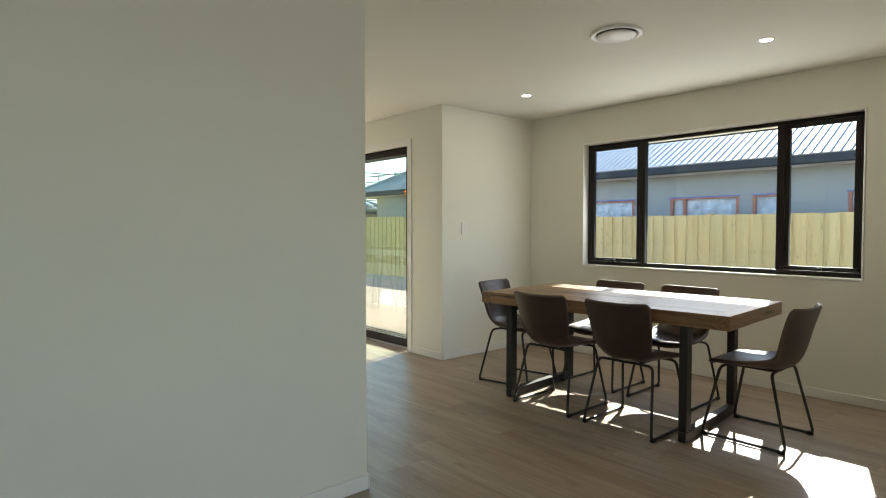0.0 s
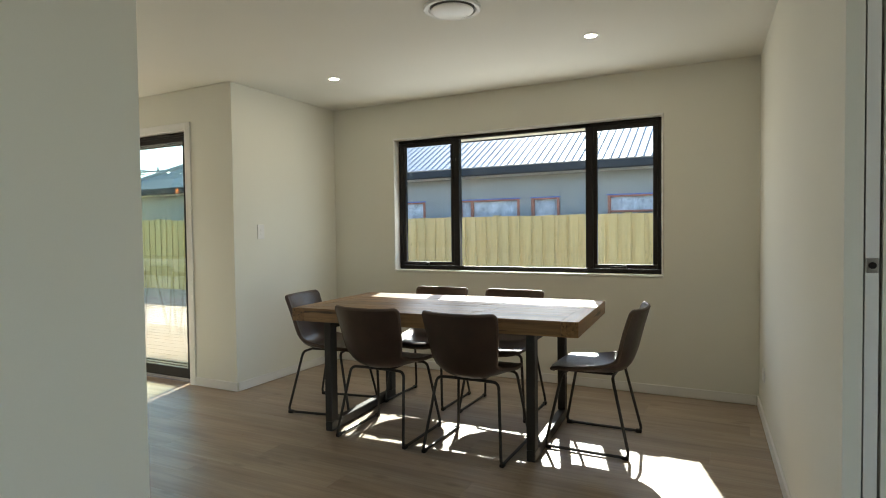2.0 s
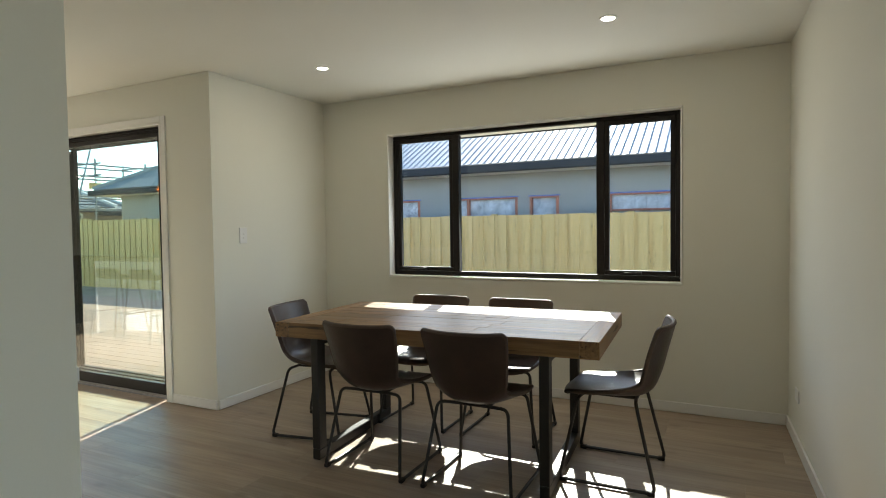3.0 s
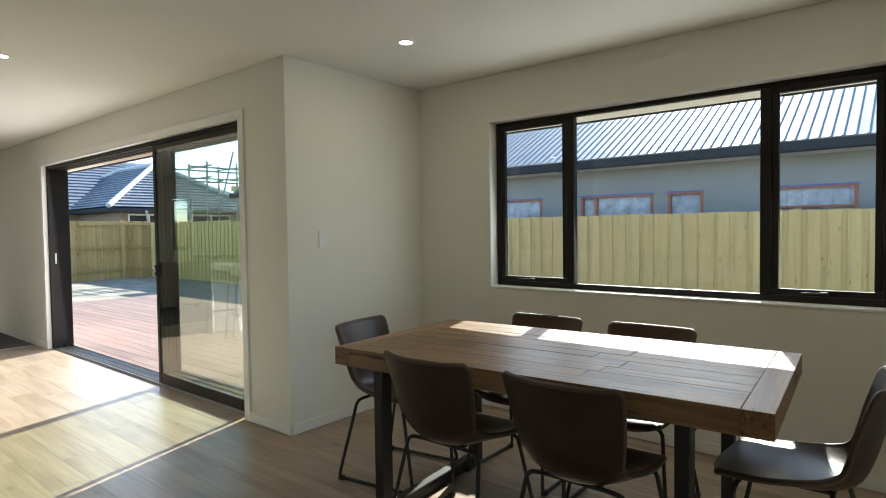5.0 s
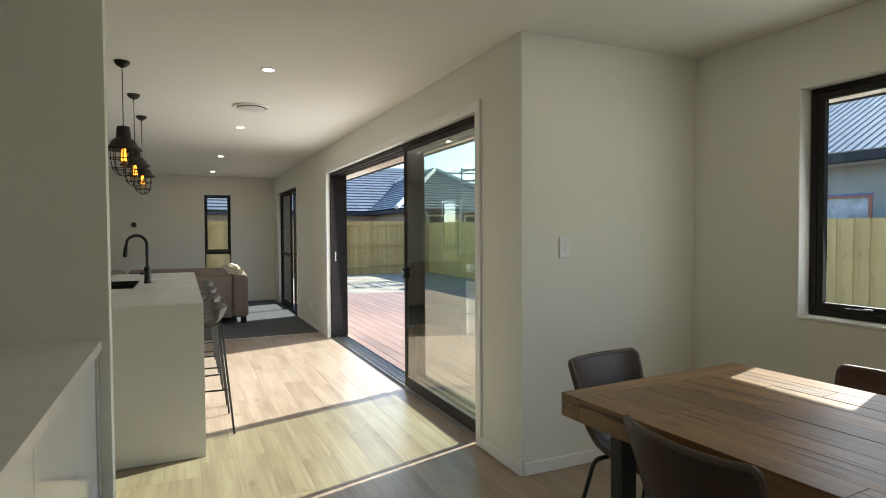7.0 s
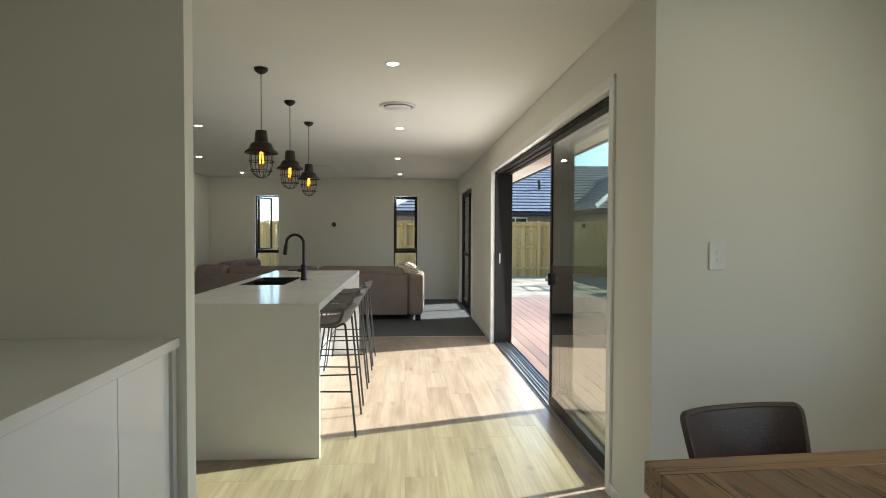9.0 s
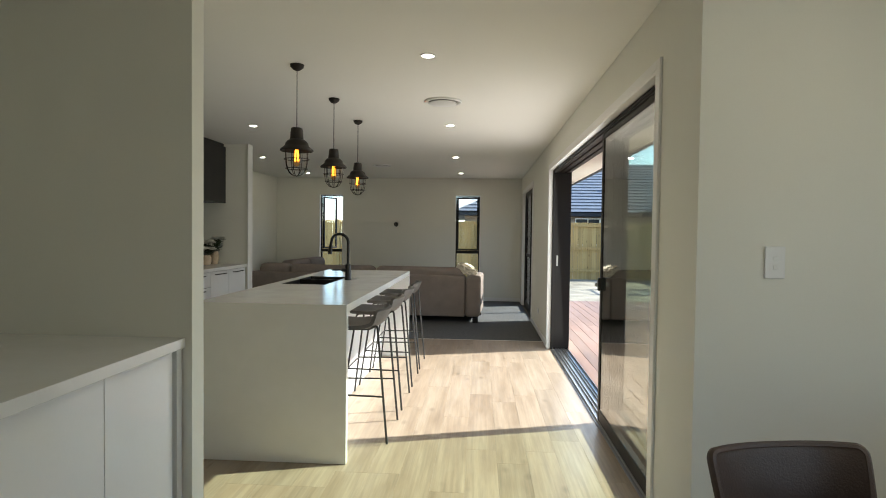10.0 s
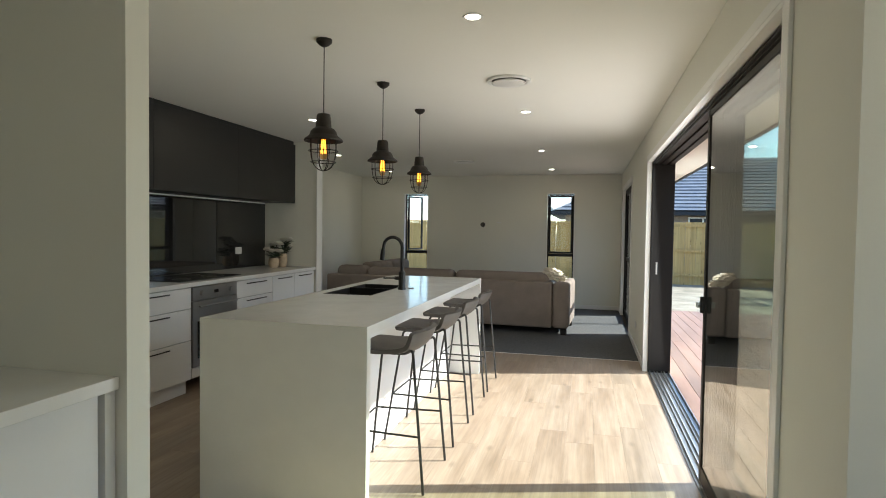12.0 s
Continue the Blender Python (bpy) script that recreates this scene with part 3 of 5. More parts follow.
def seat_shell(bm, rows, thick, across=14):
    """A moulded shell: rows of (y, z, half width, side lift, side forward) from the front lip over the seat to the top of the back."""
    grid = []
    for y, z, hw, lift, fwd in rows:
        line = []
        for k in range(across + 1):
            u = -1 + 2 * k / across
            s = abs(u) ** 2.6
            line.append(bm.verts.new((u * hw, y + fwd * s, z + lift * s)))
        grid.append(line)
    faces = []
    for a, b in zip(grid, grid[1:]):
        for k in range(across):
            faces.append(bm.faces.new((a[k], a[k + 1], b[k + 1], b[k])))
    bmesh.ops.recalc_face_normals(bm, faces=bm.faces)
    bm.normal_update()
    flip = -1 if grid[1][across // 2].normal.z < 0 else 1
    back = [[bm.verts.new(v.co - v.normal * thick * flip) for v in line] for line in grid]
    for a, b in zip(back, back[1:]):
        for k in range(across):
            bm.faces.new((a[k + 1], a[k], b[k], b[k + 1]))
    edge = grid[0] + [g[-1] for g in grid[1:-1]] + grid[-1][::-1] + [g[0] for g in grid[-2:0:-1]]
    under = back[0] + [g[-1] for g in back[1:-1]] + back[-1][::-1] + [g[0] for g in back[-2:0:-1]]
    for i in range(len(edge)):
        j = (i + 1) % len(edge)
        bm.faces.new((edge[j], edge[i], under[i], under[j]))
    rim = [(v.co + w.co) / 2 for v, w in zip(edge, under)]
    return rim


def resample(keys, n):
    """Smooth rows between a few key rows."""
    out = []
    for i in range(n + 1):
        f = i / n * (len(keys) - 1)
        k = min(int(f), len(keys) - 2)
        t = f - k
        p0, p1, p2, p3 = keys[max(k - 1, 0)], keys[k], keys[k + 1], keys[min(k + 2, len(keys) - 1)]
        out.append(tuple(0.5 * (2 * b + (c - a) * t + (2 * a - 5 * b + 4 * c - d) * t * t + (3 * b - a - 3 * c + d) * t ** 3) for a, b, c, d in zip(p0, p1, p2, p3)))
    return out


def make_chair():
    c = thing("dining_chair", "dark brown leather bucket chair on black sled legs", "chair", group="chairs round the dining table")
    keys = [(0.235, 0.430, 0.160, 0.0, -0.03), (0.19, 0.454, 0.196, 0.004, 0.0), (0.05, 0.445, 0.205, 0.022, 0.0), (-0.10, 0.440, 0.190, 0.05, 0.01),
            (-0.180, 0.466, 0.172, 0.05, 0.03), (-0.220, 0.545, 0.182, 0.015, 0.05), (-0.250, 0.66, 0.196, 0.0, 0.055), (-0.278, 0.762, 0.206, 0.004, 0.05), (-0.284, 0.783, 0.204, 0.004, 0.046), (-0.286, 0.791, 0.192, 0.003, 0.04)]
    bm = bm_new()
    rim = seat_shell(bm, resample(keys, 34), 0.020)
    part("seat_shell", bm, LEATHER, c, smooth=True)
    bm = bm_new()
    tube(bm, rim, 0.0115, 8, closed=True)
    part("piping", bm, THREAD, c, "raised stitched leather piping", smooth=True)
    for s in (-1, 1):
        bm = bm_new()
        loop = rounded([(s * 0.10, 0.13, 0.418), (s * 0.185, 0.14, 0.418), (s * 0.232, 0.225, 0.012), (s * 0.232, -0.235, 0.012), (s * 0.185, -0.14, 0.418), (s * 0.10, -0.13, 0.418)], 0.035)
        tube(bm, loop, 0.0085, 8)
        part("leg_loop", bm, STEEL, c, smooth=True)
        for yy in (0.205, -0.215):
            bm = bm_new()
            box(bm, s * 0.232 - 0.012, s * 0.232 + 0.012, yy - 0.018, yy + 0.018, 0.001, 0.022, 0.004)
            part("glide", bm, ALU, c, "black plastic glide")
    bm = bm_new()
    for yy in (0.13, -0.13):
        tube(bm, [(-0.11, yy, 0.418), (0.11, yy, 0.418)], 0.0085, 8)
    tube(bm, [(-0.08, 0.13, 0.418), (-0.08, -0.13, 0.418)], 0.0085, 8)
    tube(bm, [(0.08, 0.13, 0.418), (0.08, -0.13, 0.418)], 0.0085, 8)
    part("under_frame", bm, STEEL, c, smooth=True)
    return c


chair = make_chair()
chair.matrix_basis = pose(3.575, 2.72, 0, 0, 0, -90)
for q in ((3.575, 2.13, -90), (3.955, 1.555, 0), (3.855, 3.36, 190), (4.28, 2.84, 90), (4.28, 2.25, 90)):
    copy_thing(chair, pose(q[0], q[1], 0, 0, 0, q[2]))


# ---- kitchen island ----
def island():
    t = thing("kitchen_island", "white stone island bench with waterfall ends", "island")
    x0, x1, y0, y1, z1, th = 1.372, 2.265, 5.315, 8.27, 0.92, 0.045
    sx0, sx1, sy0, sy1 = 1.46, 1.82, 6.52, 7.30
    bm = bm_new()
    for q in ((x0, x1, y0, sy0), (x0, x1, sy1, y1), (x0, sx0, sy0, sy1), (sx1, x1, sy0, sy1)):
        box(bm, *q, z1 - th, z1)
    bmesh.ops.remove_doubles(bm, verts=bm.verts, dist=1e-5)
    part("benchtop", bm, STONE, t)
    bar(t, "end_panel", x0, x1, y0, y0 + th, 0.002, z1 - th, STONE, 0)
    bar(t, "end_panel", x0, x1, y1 - th, y1, 0.002, z1 - th, STONE, 0)
    bar(t, "back_panel", 1.955, 1.975, y0 + th, y1 - th, 0.002, z1 - th, GLOSSWHITE, 0.001)
    bar(t, "carcass", x0 + 0.05, 1.954, y0 + th, y1 - th, 0.12, 0.62, GLOSSWHITE, 0.001)
    bar(t, "kickboard", x0 + 0.10, 1.954, y0 + th, y1 - th, 0.002, 0.119, GLOSSWHITE, 0.001)
    ys = [y0 + th, 5.95, 6.45, 7.3, 7.75, y1 - th]
    for a, b in zip(ys, ys[1:]):
        f = bar(t, "cabinet_door", x0 + 0.028, x0 + 0.046, a + 0.002, b - 0.002, 0.122, 0.872, GLOSSWHITE, 0.0015)
        bar(f, "handle", x0 + 0.008, x0 + 0.018, a + 0.05, a + 0.25, 0.82, 0.832, ALU, 0.002, "slim black bar handle")
    s = thing("kitchen_sink", "matt black double bowl sink let into the island", "sink")
    w, z0, mid = 0.012, 0.70, sy0 + 0.46
    for a, b in ((sy0 + 0.001, mid - 0.003), (mid + 0.003, sy1 - 0.001)):
        bm = bm_new()
        box(bm, sx0 + 0.001, sx1 - 0.001, a, b, z0, z1 + 0.001)
        bm.faces.ensure_lookup_table()
        lid = max(bm.faces, key=lambda f: f.calc_center_median().z)
        ring = bmesh.ops.inset_region(bm, faces=[lid], thickness=w)
        r = bmesh.ops.extrude_discrete_faces(bm, faces=[lid])
        bmesh.ops.translate(bm, verts=r["faces"][0].verts, vec=(0, 0, z0 + w - z1 - 0.001))
        part("bowl", bm, BLACKBOARD, s)
    for yc in ((sy0 + mid) / 2, (sy1 + mid) / 2):
        bm = bm_new()
        lathe(bm, [(0.0, z0 + w + 0.002), (0.03, z0 + w + 0.002), (0.042, z0 + w + 0.004), (0.044, z0 + w + 0.001)], 20, 1.63, yc)
        part("drain", bm, STAINLESS, s, "round steel drain", smooth=True)
    k = thing("kitchen_tap", "matt black gooseneck pull-down kitchen tap", "tap", pose(1.89, 6.97, 0.921))
    bm = bm_new()
    lathe(bm, [(0.0, 0.0), (0.03, 0.0), (0.03, 0.012), (0.025, 0.02), (0.025, 0.13), (0.017, 0.14), (0.0, 0.141)], 20)
    part("body", bm, BLACKBOARD, k, smooth=True)
    bm = bm_new()
    arc = [(0, 0, 0.13), (0, 0, 0.32)] + [(-0.075 + 0.075 * math.cos(a), 0, 0.32 + 0.075 * math.sin(a)) for a in [math.pi * i / 14 for i in range(1, 13)]]
    arc += [(-0.152, 0, 0.30)]
    tube(bm, arc, 0.0125, 12)
    part("spout", bm, BLACKBOARD, k, smooth=True)
    bm = bm_new()
    tube(bm, [(-0.152, 0, 0.30), (-0.160, 0, 0.22)], 0.0175, 12)
    part("spray_head", bm, BLACKBOARD, k, smooth=True)
    bm = bm_new()
    tube(bm, [(0, 0, 0.085), (-0.045, -0.03, 0.088)], 0.014, 10)
    tube(bm, [(-0.045, -0.03, 0.088), (-0.12, -0.075, 0.09)], 0.0055, 8)
    part("lever", bm, BLACKBOARD, k, smooth=True)
    bm = bm_new()
    lathe(bm, [(0.0, 0.006), (0.02, 0.006), (0.024, 0.0), (0.0, 0.0)], 18)
    tagged(part("bench_button", bm, STAINLESS, smooth=True, at=pose(1.93, 7.08, 0.9205)), "small round steel waste button on the bench", "button")


island()


def make_stool():
    s = thing("bar_stool", "grey low-backed bar stool on thin black legs", "bar stool", group="stools along the island")
    keys = [(0.20, 0.725, 0.165, 0.0, -0.03), (0.17, 0.742, 0.195, 0.0, 0.0), (0.03, 0.732, 0.208, 0.006, 0.0), (-0.10, 0.733, 0.210, 0.022, 0.0),
            (-0.150, 0.755, 0.205, 0.04, 0.02), (-0.180, 0.80, 0.195, 0.03, 0.04), (-0.195, 0.842, 0.168, 0.0, 0.035)]
    bm = bm_new()
    seat_shell(bm, resample(keys, 22), 0.024)
    part("seat_shell", bm, STOOLPAD, s, smooth=True)
    for sx in (-1, 1):
        bm = bm_new()
        tube(bm, rounded([(sx * 0.236, 0.225, 0.004), (sx * 0.15, 0.13, 0.712), (sx * 0.15, -0.10, 0.712), (sx * 0.218, -0.165, 0.75), (sx * 0.236, -0.235, 0.004)], 0.03), 0.0075, 8)
        part("leg_loop", bm, STEEL, s, smooth=True)
    for yy in (0.12, -0.09):
        bm = bm_new()
        tube(bm, [(-0.15, yy, 0.712), (0.15, yy, 0.712)], 0.007, 8)
        part("cross_bar", bm, STEEL, s, smooth=True)

    def leg_at(sx, front, z):
        a, b = ((sx * 0.236, 0.225, 0.004), (sx * 0.15, 0.13, 0.712)) if front else ((sx * 0.236, -0.235, 0.004), (sx * 0.218, -0.165, 0.75))
        t = (z - a[2]) / (b[2] - a[2])
        return tuple(p + (q - p) * t for p, q in zip(a, b))
    for pts in (((-1, True), (1, True)), ((-1, False), (-1, True)), ((1, False), (1, True))):
        bm = bm_new()
        zz = 0.30
        tube(bm, [leg_at(*pts[0], zz), leg_at(*pts[1], zz)], 0.006, 8)
        part("foot_rail", bm, STEEL, s, smooth=True)
    return s


stool = make_stool()
stool.matrix_basis = pose(2.215, 5.885, 0, 0, 0, 90)
for y in (6.575, 7.235, 7.87):
    copy_thing(stool, pose(2.215, y, 0, 0, 0, 90))


# ---- kitchen wall ----
def kitchen_wall():
    XF, XB, ZT = 0.14, -0.539, 0.92
    top = bm_new()
    box(top, XB, XF, 4.387, 9.058, ZT - 0.035, ZT, 0.002)
    tagged(part("kitchen_benchtop", top, STONE), "long white stone kitchen benchtop", "benchtop")

    def unit(y0, y1, rows, name="kitchen_cabinet"):
        c = thing(name, "white gloss base cabinet with black bar handles", "cabinet", group="base cabinets along the kitchen wall")
        bar(c, "body", XB + 0.002, XF - 0.045, y0 + 0.001, y1 - 0.001, 0.122, ZT - 0.037, GLOSSWHITE, 0.001)
        bar(c, "kickboard", XB + 0.002, XF - 0.075, y0 + 0.001, y1 - 0.001, 0.002, 0.121, GLOSSWHITE, 0.001)
        for z0, z1 in rows:
            f = bar(c, "drawer_front", XF - 0.043, XF - 0.022, y0 + 0.0025, y1 - 0.0025, z0 + 0.0025, z1 - 0.0025, GLOSSWHITE, 0.0015)
            m, w = (y0 + y1) / 2, min(0.34, (y1 - y0) * 0.62)
            h = bm_new()
            tube(h, [(XF - 0.005, m - w / 2, z1 - 0.033), (XF - 0.005, m + w / 2, z1 - 0.033)], 0.005, 8)
            for yy in (m - w / 2 + 0.02, m + w / 2 - 0.02):
                tube(h, [(XF - 0.022, yy, z1 - 0.033), (XF - 0.005, yy, z1 - 0.033)], 0.004, 6)
            part("handle", h, ALU, f, "slim black bar handle", smooth=True)

    three = ((0.122, 0.445), (0.445, 0.705), (0.705, 0.878))
    unit(4.39, 5.19, three)
    unit(5.19, 5.99, three)
    unit(5.99, 6.875, three)
    unit(7.505, 8.13, ((0.122, 0.445), (0.445, 0.715), (0.715, 0.878)))
    unit(8.13, 8.58, ((0.122, 0.878),))
    unit(8.58, 9.055, ((0.122, 0.878),))
    # oven
    o = thing("oven", "built-in stainless steel oven with glass door", "oven")
    y0, y1 = 6.88, 7.50
    bar(o, "body", XB + 0.01, XF - 0.045, y0, y1, 0.125, 0.88, STAINLESS, 0.001)
    bar(o, "control_panel", XF - 0.044, XF - 0.014, y0 + 0.003, y1 - 0.003, 0.765, 0.878, STAINLESS, 0.003)
    dr = bar(o, "oven_door", XF - 0.044, XF - 0.012, y0 + 0.003, y1 - 0.003, 0.215, 0.758, STAINLESS, 0.004)
    bar(dr, "door_glass", XF - 0.0118, XF - 0.0085, y0 + 0.06, y1 - 0.06, 0.28, 0.59, BLACKGLASS, 0.001, "dark oven door glass")
    h = bm_new()
    tube(h, [(XF + 0.02, y0 + 0.05, 0.715), (XF + 0.02, y1 - 0.05, 0.715)], 0.008, 10)
    for yy in (y0 + 0.08, y1 - 0.08):
        tube(h, [(XF - 0.012, yy, 0.715), (XF + 0.02, yy, 0.715)], 0.006, 8)
    part("door_handle", h, STAINLESS, dr, "round steel door handle", smooth=True)
    bar(o, "lower_panel", XF - 0.044, XF - 0.022, y0 + 0.003, y1 - 0.003, 0.125, 0.208, GLOSSWHITE, 0.002)
    for yy in (y0 + 0.11, y1 - 0.11):
        k = bm_new()
        cyl(k, 0.022, 0.019, 0, 0.022, 18)
        part("knob", k, STAINLESS, o, "round oven knob", smooth=True, at=pose(XF - 0.0135, yy, 0.822, 0, 90, 0))
    bar(o, "display", XF - 0.0138, XF - 0.0115, (y0 + y1) / 2 - 0.03, (y0 + y1) / 2 + 0.03, 0.808, 0.836, BLACKGLASS, 0.001, "small black clock display")
    # cooktop
    c = thing("cooktop", "black ceramic glass cooktop set on the bench", "cooktop")
    bar(c, "glass_plate", -0.46, 0.05, 6.82, 7.68, ZT + 0.0005, ZT + 0.007, BLACKGLASS, 0.002)
    for x, y, r in ((-0.33, 7.03, 0.09), (-0.10, 7.03, 0.075), (-0.33, 7.45, 0.075), (-0.10, 7.45, 0.10)):
        ring = bm_new()
        lathe(ring, [(r, ZT + 0.0071), (r, ZT + 0.0076), (r - 0.004, ZT + 0.0076), (r - 0.004, ZT + 0.0071)], 30, x, y)
        part("cooking_zone", ring, STOOLPAD, c, "thin grey zone ring", smooth=True)
    # splashback
    b = bm_new()
    box(b, XB + 0.0005, XB + 0.008, 4.395, 9.05, ZT + 0.001, 1.665)
    tagged(part("splashback", b, SPLASH), "black mirror-like glass splashback behind the bench", "splashback")
    # overhead units
    ys = (4.395, 5.60, 6.75, 7.90, 9.056)
    for a, z in zip(ys, ys[1:]):
        u = thing("overhead_cabinet", "matt black overhead cabinet fixed below the ceiling", "cabinet", group="overhead cabinets")
        bar(u, "body", XB, -0.155, a + 0.001, z - 0.001, 1.672, 2.36, BLACKBOARD, 0.001)
        bar(u, "cabinet_door", -0.154, -0.135, a + 0.001, z - 0.001, 1.67, 2.36, BLACKBOARD, 0.001)
    b = bm_new()
    box(b, XB, -0.16, 4.395, 9.056, 2.361, 2.4015)
    tagged(part("cabinet_scribe", b, BLACKBOARD), "matt black scribe panel above the overhead cabinets", "panel")
    b = bm_new()
    box(b, XB + 0.03, XB + 0.05, 5.6, 8.98, 1.658, 1.6715, 0.002)
    tagged(part("light_rail", b, PLASTIC), "slim pale strip under the overhead cabinets", "trim")
    # end of the partition
    b = bm_new()
    box(b, 0.141, 0.153, 9.045, 9.185, 0.002, 2.4)
    tagged(part("trim_partition_end", b, TRIM), "white painted partition end trim", "trim", kind="structure")
    # outlet
    e = thing("power_outlet", "white double power outlet on the splashback", "outlet")
    bar(e, "plate", XB + 0.0085, XB + 0.018, 8.44, 8.555, 1.08, 1.155, PLASTIC, 0.003)
    for yy in (8.465, 8.515):
        bar(e, "switch", XB + 0.0182, XB + 0.022, yy, yy + 0.014, 1.12, 1.145, PLASTIC, 0.001)


kitchen_wall()

POT = plain("beige_ceramic", (0.60, 0.47, 0.33), 0.6, vary=0.18, scale=14, fine=90, bumps=0.3)
PETAL = plain("white_petals", (0.82, 0.80, 0.72), 0.7, vary=0.1, scale=20, fine=90, bumps=0.2)
LEAF = plain("green_leaves", (0.085, 0.115, 0.065), 0.55, vary=0.35, scale=20, fine=70, bumps=0.2)


def flower_pot(x, y, z, r, h, seed, blooms):
    rng = random.Random(seed)
    p = thing("flower_vase", "beige ceramic vase with white flowers", "vase", pose(x, y, z), group="vases on the kitchen bench")
    bm = bm_new()
    lathe(bm, [(0.0, 0.001), (r * 0.72, 0.001), (r, h * 0.35), (r * 0.98, h * 0.75), (r * 0.8, h), (r * 0.68, h), (r * 0.8, h * 0.7), (0.0, h * 0.6)], 22)
    part("pot", bm, POT, p, smooth=True)
    bm, lf = bm_new(), bm_new()
    for i in range(blooms):
        a, t = rng.uniform(0, 6.28), rng.uniform(0.03, 0.13)
        base = Vector((0.3 * r * math.cos(a), 0.3 * r * math.sin(a), h * 0.8))
        tip = Vector((t * math.cos(a), t * math.sin(a), h + rng.uniform(0.06, 0.16)))
        st = bm_new()
        tube(st, [base, (base + tip) / 2 + Vector((0, 0, 0.03)), tip], 0.0022, 5)
        part("stem", st, LEAF, p)
        fl = bm_new()
        for ring, (n, tilt, ln) in enumerate(((8, 1.15, 0.056), (7, 0.7, 0.050), (5, 0.3, 0.04))):
            for k in range(n):
                b = 6.28 * k / n + ring * 0.4
                d = Vector((math.cos(b) * math.sin(tilt), math.sin(b) * math.sin(tilt), math.cos(tilt)))
                sd = Vector((-math.sin(b), math.cos(b), 0)) * ln * 0.68
                q = [tip, tip + d * ln * 0.55 + sd, tip + d * ln + Vector((0, 0, 0.004)), tip + d * ln * 0.55 - sd]
                fl.faces.new([fl.verts.new(v) for v in q])
        part("bloom", fl, PETAL, p, "open white bloom")
        for k in range(22):
            b, u = rng.uniform(0, 6.28), rng.uniform(0.3, 0.95)
            o = base.lerp(tip, u)
            d = Vector((math.cos(b), math.sin(b), rng.uniform(-0.2, 0.6))).normalized() * rng.uniform(0.045, 0.085)
            sd = Vector((-math.sin(b), math.cos(b), 0.2)) * 0.013
            lf.faces.new([lf.verts.new(v) for v in (o, o + d * 0.5 + sd, o + d, o + d * 0.5 - sd)])
    fo = part("foliage", lf, LEAF, p, "dark green leaves")
    tagged(fo, kind="stuff")


flower_pot(-0.23, 8.74, 0.92, 0.060, 0.115, 3, 8)
flower_pot(-0.21, 8.90, 0.92, 0.056, 0.155, 8, 7)


# ---- low cabinet in the nook ----
def nook_cabinet():
    bm = bm_new()
    box(bm, 0.852, 1.860, 2.613, 4.287, 0.872, 0.912, 0.0015)
    tagged(part("nook_benchtop", bm, STONE), "white benchtop over the nook cabinet", "benchtop")
    c = thing("nook_cabinet", "low white gloss cabinet with flush doors", "cabinet")
    bar(c, "body", 0.86, 1.816, 2.616, 4.230, 0.08, 0.870, GLOSSWHITE, 0.001)
    bar(c, "filler", 0.86, 1.846, 4.247, 4.286, 0.004, 0.870, GLOSSWHITE, 0.001)
    bar(c, "kickboard", 0.86, 1.768, 2.616, 4.245, 0.002, 0.079, GLOSSWHITE, 0.001)
    ys = (2.618, 3.22, 3.825, 4.231)
    for a, b in zip(ys, ys[1:]):
        bar(c, "cabinet_door", 1.817, 1.838, a + 0.0015, b - 0.0015, 0.082, 0.868, GLOSSWHITE, 0.0012)


nook_cabinet()


# ---- sofa ----
def cushion(bm, x0, x1, y0, y1, z0, z1, r=0.05):
    vs = box(bm, x0, x1, y0, y1, z0, z1)
    es = list({e for v in vs for e in v.link_edges})
    bmesh.ops.bevel(bm, geom=es, offset=r, segments=4, affect="EDGES", profile=0.5)


